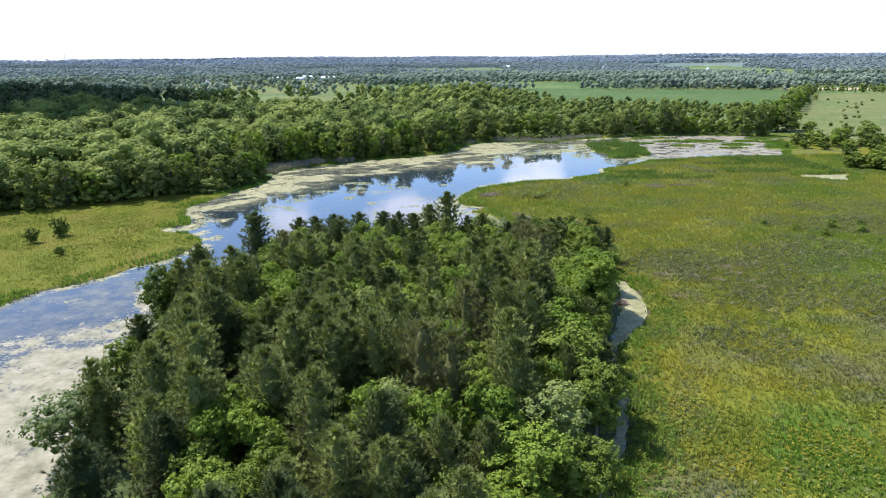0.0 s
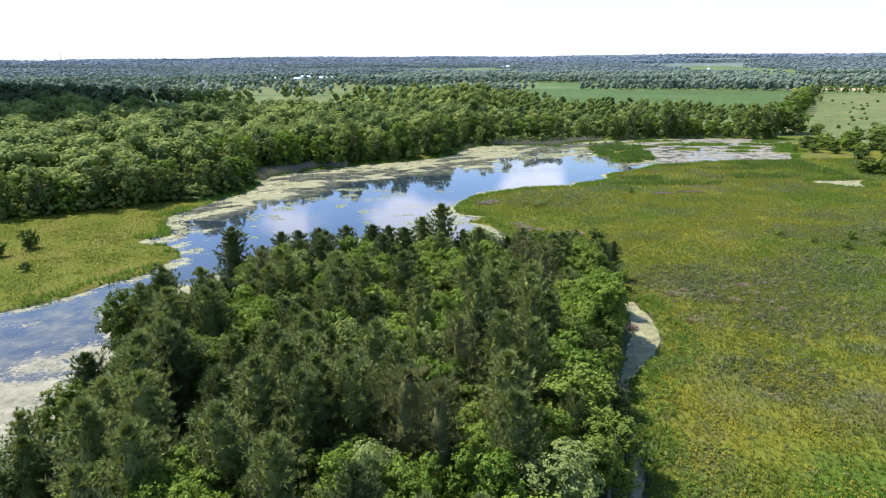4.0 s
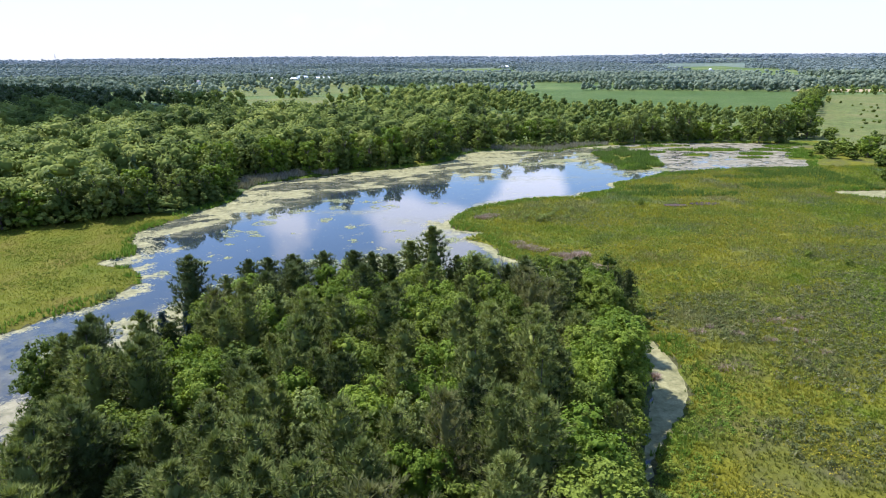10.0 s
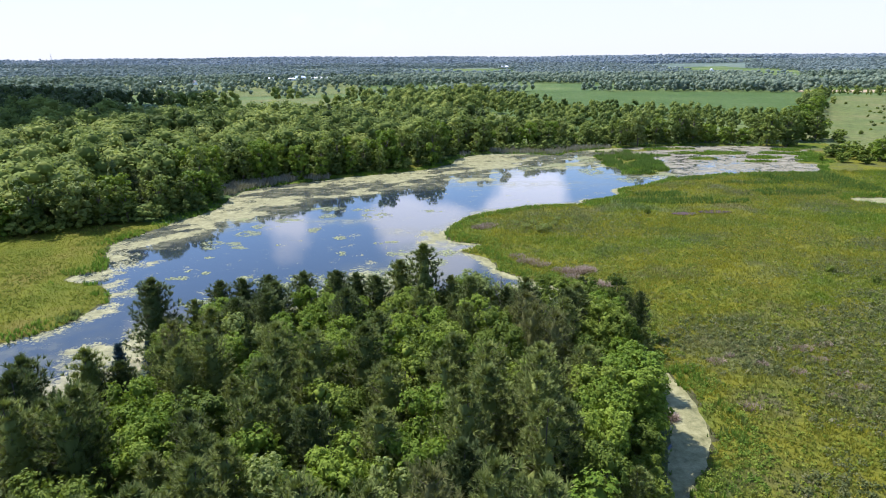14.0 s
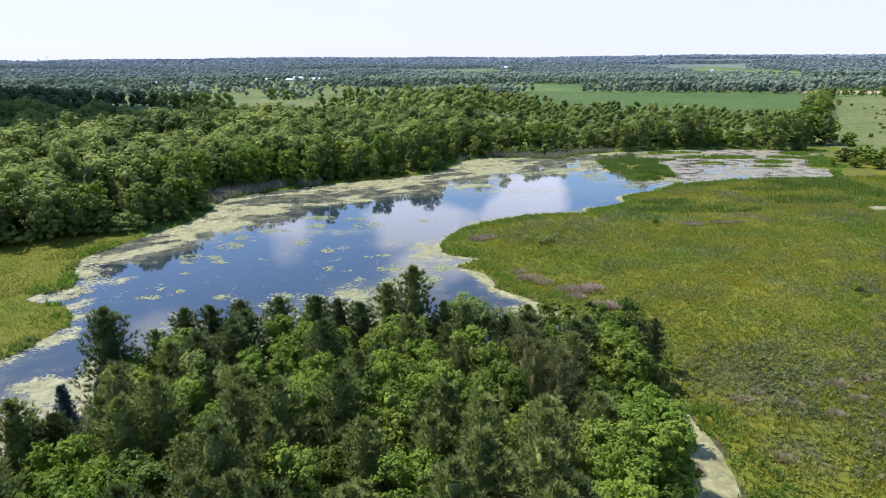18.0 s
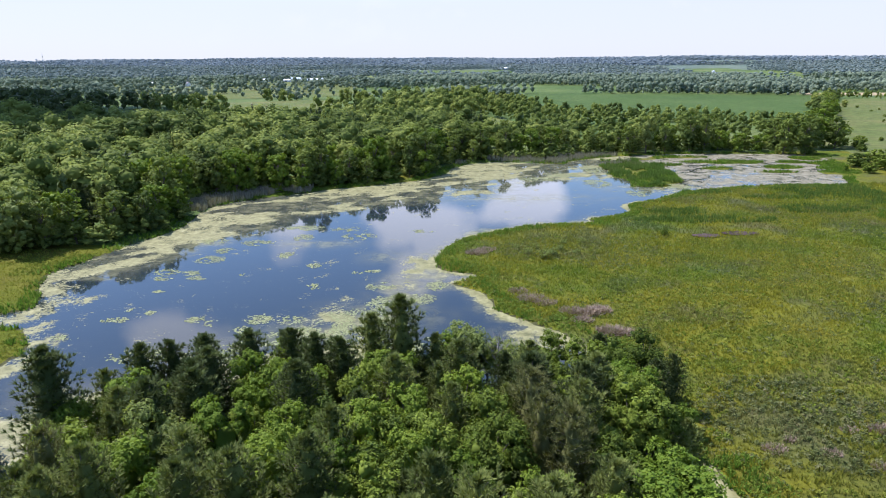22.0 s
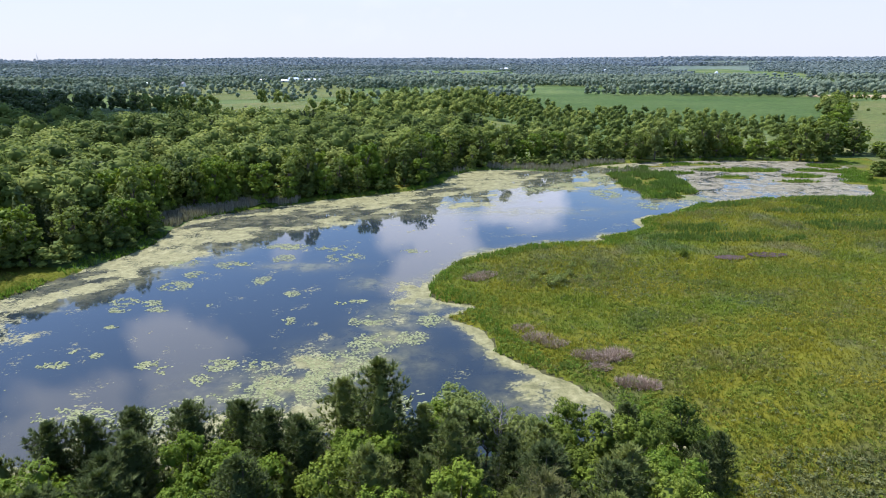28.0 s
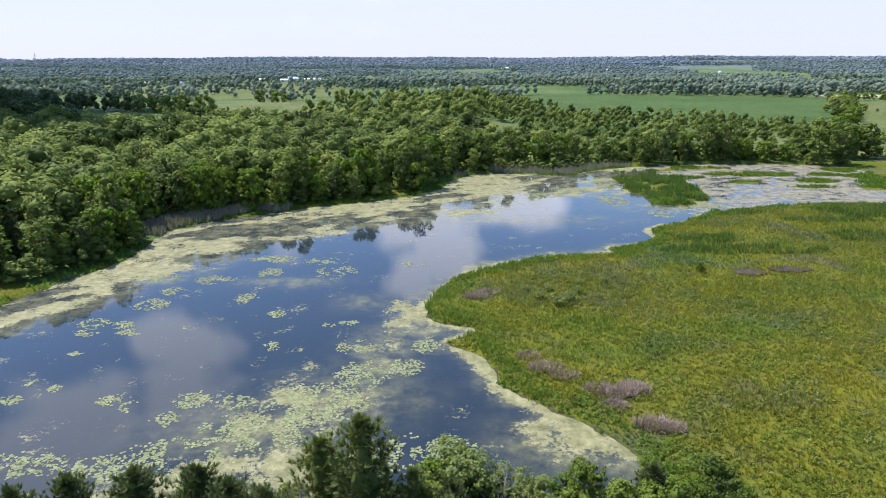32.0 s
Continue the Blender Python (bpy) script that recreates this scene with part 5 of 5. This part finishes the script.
GOLD = [(45, 101, 4, 5), (58, 97, 6, 3), (65, 245, 14, 4), (112, 238, 9, 5), (84, 196, 7, 4), (75, 215, 6, 3), (40, 76, 8, 8), (55, 80, 9, 6), (47, 63, 6, 5), (37, 90, 4, 5), (62, 112, 8, 5), (90, 225, 10, 4)]
plant_forbs()

PADS = [(-26.5, 204.5, 2.6, 2.6), (-34, 205, 3.2, 2.6), (-36, 199, 2.2, 2), (-48, 205, 2.2, 1.8), (-44, 203, 1.6, 1.6), (-60, 249, 4.2, 3.4), (-68, 238, 3.4, 2.4), (-67, 233, 2.4, 2),
        (-61, 237, 2.6, 2), (-29, 243, 2, 2), (-26, 226, 1.8, 2), (-20, 273, 5, 4), (-38, 272, 3, 3.5), (-9, 226, 3.4, 3.2), (2, 217, 3, 3.2), (-39, 253, 2.6, 3),
        (-51, 266, 5, 3), (-59, 258, 2.6, 2.6), (-16, 237, 1.4, 1.4), (-12, 238, 2, 1.6), (-60, 209, 1.2, 1.2), (-66, 211, 1.2, 1), (-64, 223, 1.4, 1), (-46, 235, 2, 1.4), (-58, 233, 2.6, 1.6)]
NEAR_PADS = [(-20, 196, 9, 5), (-29, 190, 8, 4), (-12, 204, 8, 6), (-6, 214, 5, 5), (-40, 186, 7, 3), (-52, 187, 6, 3), (0, 190, 6, 5), (10, 190, 4, 4), (-66, 205, 3, 1.4), (-72, 196, 3, 1.4), (6, 226, 3, 4)]
UPPER_PADS = [(-24, 282, 6, 3), (-40, 284, 7, 3), (52, 372, 9, 5), (66, 382, 8, 6), (78, 362, 6, 9), (90, 338, 5, 6), (84, 400, 5, 12), (112, 352, 6, 6), (-66, 268, 4, 3), (0, 279, 4, 2)]


def lily_patch(cx, cy, a, b):
    """A raft of round floating pads of many sizes."""
    n = int(21 * a * b) + 18
    t, r = rng.uniform(0, 6.28, n), np.sqrt(rng.uniform(0, 1, n)) * rng.uniform(0.75, 1.25, n)
    x, y = np.cos(t) * r * a, np.sin(t) * r * b
    keep = fbm(x + cx, y + cy, 2.2, 121, 2) > 0.38
    x, y = x[keep], y[keep]
    n = len(x)
    sides = 7
    ang = np.linspace(0.25, 2 * math.pi - 0.25, sides)[None] + rng.uniform(0, 6.28, (n, 1))
    rad = rng.uniform(0.12, 0.29, (n, 1))
    z = 0.02 + rng.uniform(0, 0.03, (n, 1)) + 0.02 * np.cos(ang * 2)
    v = np.stack([x[:, None] + np.cos(ang) * rad, y[:, None] + np.sin(ang) * rad, np.broadcast_to(z, ang.shape)], -1)
    ob = new("lily_pads", poly_mesh("lily_pads", v.reshape(-1, 3), np.arange(n * sides).reshape(n, sides), PAD))
    ob.location = (cx, cy, 0)
    tagged(ob, "raft of pale green lily pads floating on the pond", "lily pads", "rafts of lily pads", "stuff")


for p in PADS + NEAR_PADS + UPPER_PADS:
    lily_patch(*p)

# ---------------------------------------------------------------- the cloud whose shade lies on the western woods
def build_cloud(cx, cy, height, rx, ry):
    bm = bmesh.new()
    for k in range(44):
        a, r = random.uniform(0, 6.28), math.sqrt(random.random())
        size = random.uniform(0.22, 0.38) * min(rx, ry)
        m = Matrix.Translation((math.cos(a) * r * rx, math.sin(a) * r * ry, random.uniform(0, 0.25) * ry)) @ Matrix.Diagonal((size, size, size * 0.6, 1))
        bmesh.ops.create_icosphere(bm, subdivisions=3, radius=1.0, matrix=m)
    for v in bm.verts:
        v.co += v.co.normalized() * 14 * noise.noise(v.co * 0.02)
    ob = new("cloud", bm_mesh("cloud", bm, CLOUD_WHITE))
    for p in ob.data.polygons:
        p.use_smooth = True
    reach = height / sun_way.z
    ob.location = (cx + sun_way.x * reach, cy + sun_way.y * reach, height)
    tagged(ob, "white fair-weather cloud drifting over the woods", "cloud", kind="structure")


CLOUD_WHITE = paint_material("cloud_white", (0.85, 0.86, 0.88), 1.0)
build_cloud(-425, 610, 1000, 190, 200)

# ---------------------------------------------------------------- farms, mast, bales
def box(bm, x0, x1, y0, y1, z0, z1):
    vs = [bm.verts.new(p) for p in ((x0, y0, z0), (x1, y0, z0), (x1, y1, z0), (x0, y1, z0), (x0, y0, z1), (x1, y0, z1), (x1, y1, z1), (x0, y1, z1))]
    for q in ((0, 3, 2, 1), (4, 5, 6, 7), (0, 1, 5, 4), (1, 2, 6, 5), (2, 3, 7, 6), (3, 0, 4, 7)):
        bm.faces.new([vs[k] for k in q])


def build_barn(name, x, y, turn, length, width, eave, rise, roof_mat, label, category, windows=4):
    root = tagged(new(name), label, category, "farm buildings")
    bm = bmesh.new()
    a, b = length / 2, width / 2
    prof = [(-b, 0), (b, 0), (b, eave), (0, eave + rise), (-b, eave)]
    ends = [[bm.verts.new((sx, py, pz)) for py, pz in prof] for sx in (-a, a)]
    bm.faces.new(ends[0]); bm.faces.new(ends[1][::-1])
    for i in range(5):
        bm.faces.new([ends[0][i], ends[0][(i + 1) % 5], ends[1][(i + 1) % 5], ends[1][i]])
    bmesh.ops.recalc_face_normals(bm, faces=bm.faces)
    part("wall", bm_mesh("wall", bm, WHITE_WALL), root)
    bm = bmesh.new()
    for sgn in (-1, 1):
        lo, hi = (sgn * (b + 0.6), eave - 0.6 * rise / b), (0, eave + rise)
        vs = [bm.verts.new((sx, p[0], p[1] + dz)) for dz in (0.1, 0.35) for sx, p in ((-a - 0.6, lo), (a + 0.6, lo), (a + 0.6, hi), (-a - 0.6, hi))]
        for q in ((0, 1, 2, 3), (4, 7, 6, 5), (0, 4, 5, 1), (1, 5, 6, 2), (2, 6, 7, 3), (3, 7, 4, 0)):
            bm.faces.new([vs[k] for k in q])
    bmesh.ops.recalc_face_normals(bm, faces=bm.faces)
    part("roof", bm_mesh("roof", bm, roof_mat), root)
    bm = bmesh.new()
    box(bm, -1.8, 1.8, -b - 0.12, -b, 0, min(eave - 0.4, 3.4))
    part("door", bm_mesh("door", bm, ROOF_DARK), root)
    bm = bmesh.new()
    box(bm, -0.6, 0.6, -b - 0.08, -b, eave * 0.4, eave * 0.4 + 1.1)
    pane = bm_mesh("window", bm, ROOF_DARK)
    for i in range(windows):
        ob = part("window", pane, root)
        ob.location.x = -a + (i + 0.5) * length / windows + (3.0 if abs(-a + (i + 0.5) * length / windows) < 2.6 else 0)
    g = float(ground_at(np.array([x]), np.array([y]))[0])
    root.matrix_basis = pose(x, y, g + 0.4, 0, 0, turn)


BARNS = [
    ("barn", -430, 1690, 4, 26, 12, 4, 3, ROOF_METAL, "long white barn with pale metal roof by the fields", "barn"),
    ("barn", -372, 1668, -6, 24, 11, 4, 2.5, ROOF_METAL, "long low white shed with pale roof by the fields", "barn"),
    ("barn", -352, 1700, 2, 30, 15, 6, 4, ROOF_BLUE, "tall white barn with a blue-grey roof", "barn"),
    ("barn", -310, 1712, 0, 46, 12, 4, 2.5, ROOF_METAL, "very long white livestock barn with pale roof", "barn"),
    ("barn", -630, 1520, 8, 28, 10, 3.6, 2.2, ROOF_METAL, "white farm shed with pale roof among trees", "barn"),
    ("farmhouse", -530, 1440, -10, 18, 11, 5.5, 3.5, ROOF_DARK, "white farmhouse with dark shingle roof", "house"),
    ("farmhouse", -690, 1380, 12, 24, 10, 4, 3, ROOF_METAL, "white house with pale roof beside trees", "house"),
    ("farmhouse", 720, 1750, 5, 22, 11, 6, 3.5, ROOF_METAL, "white farmhouse beside a silo among trees", "house"),
    ("farmhouse", 560, 2300, -8, 22, 12, 6, 4, ROOF_METAL, "distant white house among woods", "house"),
    ("farmhouse", 240, 2600, 0, 40, 14, 6, 4, ROOF_METAL, "distant white building among woods", "house"),
]
for spec in BARNS:
    build_barn(*spec)


def build_silo(x, y, r, h):
    root = tagged(new("silo"), "round pale grain silo with domed cap beside a house", "silo", "farm buildings")
    for nm, z0, z1, r1 in (("wall", 0, h, r), ("roof", h, h + r * 0.7, 0.3)):
        bm = bmesh.new()
        bmesh.ops.create_cone(bm, cap_ends=True, segments=20, radius1=r, radius2=r1, depth=z1 - z0, matrix=Matrix.Translation((0, 0, (z0 + z1) / 2)))
        part(nm, bm_mesh(nm, bm, ROOF_METAL), root)
    root.location = (x, y, float(ground_at(np.array([x]), np.array([y]))[0]))


build_silo(700, 1752, 4, 18)


def build_mast(x, y, h):
    """A lattice radio mast with guy wires."""
    root = tagged(new("radio_mast"), "slender steel lattice radio mast with guy wires", "radio mast")
    legs = [(math.cos(a) * 0.9, math.sin(a) * 0.9) for a in (0.5, 2.6, 4.7)]
    for lx, ly in legs:
        part("leg", poly_mesh("leg", *tube([(lx, ly, 0), (lx, ly, h)], [0.25, 0.25], 5), STEEL), root)
    z, k = 0.0, 0
    while z < h - 4:
        a, b = legs[k % 3], legs[(k + 1) % 3]
        part("brace", poly_mesh("brace", *tube([(*a, z), (*b, z + 4)], [0.07, 0.07], 4), STEEL), root)
        z += 2.0; k += 1
    part("antenna", poly_mesh("antenna", *tube([(0, 0, h), (0, 0, h + 6)], [0.12, 0.05], 5), STEEL), root)
    for a in (1.0, 3.1, 5.2):
        for top in (0.5, 0.95):
            part("guy_wire", poly_mesh("guy_wire", *tube([(0, 0, h * top), (math.cos(a) * h * 0.5, math.sin(a) * h * 0.5, 0)], [0.05, 0.05], 3), STEEL), root)
    root.location = (x, y, float(ground_at(np.array([x]), np.array([y]))[0]))


build_mast(-1023, 1779, 66)


def build_bale(x, y, turn):
    bm = bmesh.new()
    bmesh.ops.create_cone(bm, cap_ends=True, segments=18, radius1=0.8, radius2=0.8, depth=1.4, matrix=Matrix.Rotation(math.pi / 2, 4, "X"))
    bmesh.ops.bevel(bm, geom=[e for e in bm.edges if len(e.link_faces) == 2 and e.calc_face_angle() > 1], offset=0.1, segments=2)
    ob = new("hay_bale", bm_mesh("hay_bale", bm, STRAW))
    z = [f for f in FIELDS if f[3].startswith("mown")][0]
    top = float(relief(np.array([r[0] for r in z[1]]), np.array([r[1] for r in z[1]])).max()) + 0.55
    ob.matrix_basis = pose(x, y, top + 0.78, 0, 0, turn) @ Matrix.Diagonal((1.3, 1.3, 1.0, 1))
    tagged(ob, "round straw bale lying on the mown hay field", "hay bale", "hay bales")


for bx, by, bt in ((-240, 790, 20), (-205, 760, 70), (-190, 800, 40), (-170, 780, 110), (-215, 830, 150)):
    build_bale(bx, by, bt)

# ---------------------------------------------------------------- bushes, dead shrubs and mud of the marsh
MARSH_BUSHES = [(36, 246, 3.0, 1.1), (78, 270, 2.6, 0.8), (44, 260, 1.8, 1.2), (39, 249, 2.4, 1.2), (32, 250, 2.0, 1.2), (50, 262, 1.6, 1.2), (42, 254, 1.8, 1.2), (35, 256, 1.7, 1.3), (29, 256, 1.6, 1.2), (46, 250, 1.6, 1.2),
                (112, 196, 2.0, 1.0), (118, 190, 2.4, 1.0), (125, 199, 3.0, 1.0), (131, 193, 2.6, 1.0), (136, 201, 2.0, 1.1), (142, 195, 2.8, 1.0), (106, 205, 1.8, 1.0)]
BANK_BUSHES = [(224, 352, 5, 1.1), (232, 340, 5.5, 1.1), (240, 350, 5, 1.2), (247, 366, 6, 1.1), (236, 372, 5, 1.1), (253, 345, 6, 1.0), (262, 356, 7, 1.0), (258, 380, 6, 1.1),
                (241, 392, 4, 1.2), (268, 372, 6, 1.1), (246, 320, 5.5, 1.3), (256, 312, 6, 1.2), (238, 310, 3, 1.2), (270, 398, 5, 1.1), (280, 420, 4, 1.1), (292, 440, 4.5, 1.1)]
HAY_BUSHES = [(310, 470, 4, 1.0), (300, 500, 5, 1.0), (340, 520, 4, 1.1), (360, 560, 5, 1.0), (330, 590, 4, 1.2), (390, 610, 4, 1.0), (420, 660, 5, 1.1), (450, 700, 4, 1.0),
                (480, 640, 5, 1.0), (400, 540, 4.5, 1.0), (430, 590, 4, 1.2), (350, 480, 4, 1.0), (500, 760, 5, 1.1), (460, 780, 5, 1.0), (-112, 175, 2.4, 1), (-128, 188, 4.5, 0.8), (-124, 196, 5.5, 0.8)]
for i, (x, y, h, sp) in enumerate(MARSH_BUSHES + BANK_BUSHES + HAY_BUSHES):
    (LIGHT_BUSH if i < 10 and i != 1 else BUSH).plant(x, y, h * (1.15 if x > 200 and y < 450 else 0.55 if x > 280 else 1.0), i, sp)


def dead_shrub(x, y, r, h, seed):
    """A low mound of bare pinkish-grey twigs."""
    g = np.random.default_rng(seed)
    n = int(110 * r)
    a, d = g.uniform(0, 6.28, n), np.sqrt(g.uniform(0, 1, n)) * r
    base = np.stack([np.cos(a) * d * 1.5, np.sin(a) * d, np.zeros(n)], 1)
    way = unit(np.stack([np.cos(a) * 0.5, np.sin(a) * 0.5, np.ones(n)], 1) + g.normal(scale=0.3, size=(n, 3)))
    ob = new("dead_shrub", poly_mesh("dead_shrub", *needle_tufts(base, way, h * g.uniform(0.5, 1.1, n), g, 7, 0.045), TWIG))
    ob.location = (x, y, float(max(ground_at(np.array([x]), np.array([y]))[0], 0)))
    tagged(ob, "low pinkish-grey mound of dead twigs by the shore", "dead shrub", "dead shrubs")


for i, (x, y, r, h) in enumerate([(40.3, 136, 0.8, 1.3), (17, 252, 2.2, 1.2), (20, 255, 2.0, 1.1), (28, 215, 2.2, 1.2), (31, 212, 1.8, 1.1), (25.5, 220, 1.6, 1.0), (39, 206, 2.2, 1.6), (42, 207, 2.0, 1.5),
                                  (36, 207, 1.8, 1.2), (42, 196, 1.8, 1.5), (44.5, 195, 1.4, 1.4), (37.5, 202, 1.4, 1.2)] + [(50 + 34 * random.random(), 136 + 26 * random.random(), random.uniform(0.6, 1.3), 0.8) for _ in range(16)]):
    dead_shrub(x, y, r, h, 600 + i)


def build_snag(x, y, h):
    """A leafless dead tree with forked grey limbs."""
    g = np.random.default_rng(77)
    pieces = [trunk_shape(h, 0.16, (0.02, 0.0), g)]
    for k in range(16):
        z = h * (0.25 + 0.7 * k / 16)
        a, ln = k * 2.4, (h - z) * 0.35 + 0.8
        tip = np.array([math.cos(a) * ln, math.sin(a) * ln, z + ln * 1.2])
        mid = np.array([math.cos(a) * ln * 0.6, math.sin(a) * ln * 0.6, z + ln * 0.5])
        pieces.append(tube([(0, 0, z), mid, tip], [0.07, 0.045, 0.015], 4))
        for _ in range(3):
            pieces.append(tube([mid, mid + g.normal(scale=0.4, size=3) + [0, 0, 0.8]], [0.03, 0.01], 3))
    ob = new("dead_tree", poly_mesh("dead_tree", *joined(pieces), BARK_GREY))
    ob.matrix_basis = standing(x, y, 1.0, 0)
    tagged(ob, "bare grey dead tree among green pines", "dead tree")


build_snag(16, 170, 11.5)


def mud_patch(x, y, a, b):
    bm = bmesh.new()
    ring = [bm.verts.new((math.cos(t) * a * (1 + 0.3 * noise.noise((t, x, 0))), math.sin(t) * b * (1 + 0.4 * noise.noise((t * 2, y, 3))), 0.06 * math.sin(t * 5))) for t in np.linspace(0, 6.28, 30)[:-1]]
    c = bm.verts.new((0, 0, 0.1))
    for i in range(len(ring)):
        bm.faces.new((c, ring[i], ring[(i + 1) % len(ring)]))
    ob = new("mud_patch", bm_mesh("mud_patch", bm, MUD))
    ob.location = (x, y, float(ground_at(np.array([x]), np.array([y]))[0]) + 0.35)
    tagged(ob, "dark bare mud among the marsh grass", "mud", "mud patches", "structure")


MUD = marsh_material("wet_mud", [(0.3, (0.035, 0.025, 0.024)), (0.7, (0.085, 0.060, 0.055))], 0.4, 2.0, False)
mud_patch(91, 269, 4.5, 2.2)
mud_patch(103, 271.5, 6, 2.4)

# grey dead reeds along the far shore
def grey_reeds(n, x0, x1, y0, y1, hmax):
    x, y = rng.uniform(x0, x1, n), rng.uniform(y0, y1, n)
    s = side_at(x, y)
    k = (s > 0.5) & (s < 16) & (fbm(x, y, 14, 141, 2) > 0.42) & (x < np.interp(y, [300, 372, 400], [-50, 5, 300]))
    return x[k], y[k], rng.uniform(0.5, 1, k.sum()) * hmax


for area in ((9000, -98, -50, 308, 352, 2.6), (5000, 14, 110, 412, 446, 2.6)):
    x, y, h = grey_reeds(*area)
    tufts("dead_reeds", x, y, h, 4, GREY_REED, "grey dead reeds and brush at the wood's edge", 0.12, 0.07)
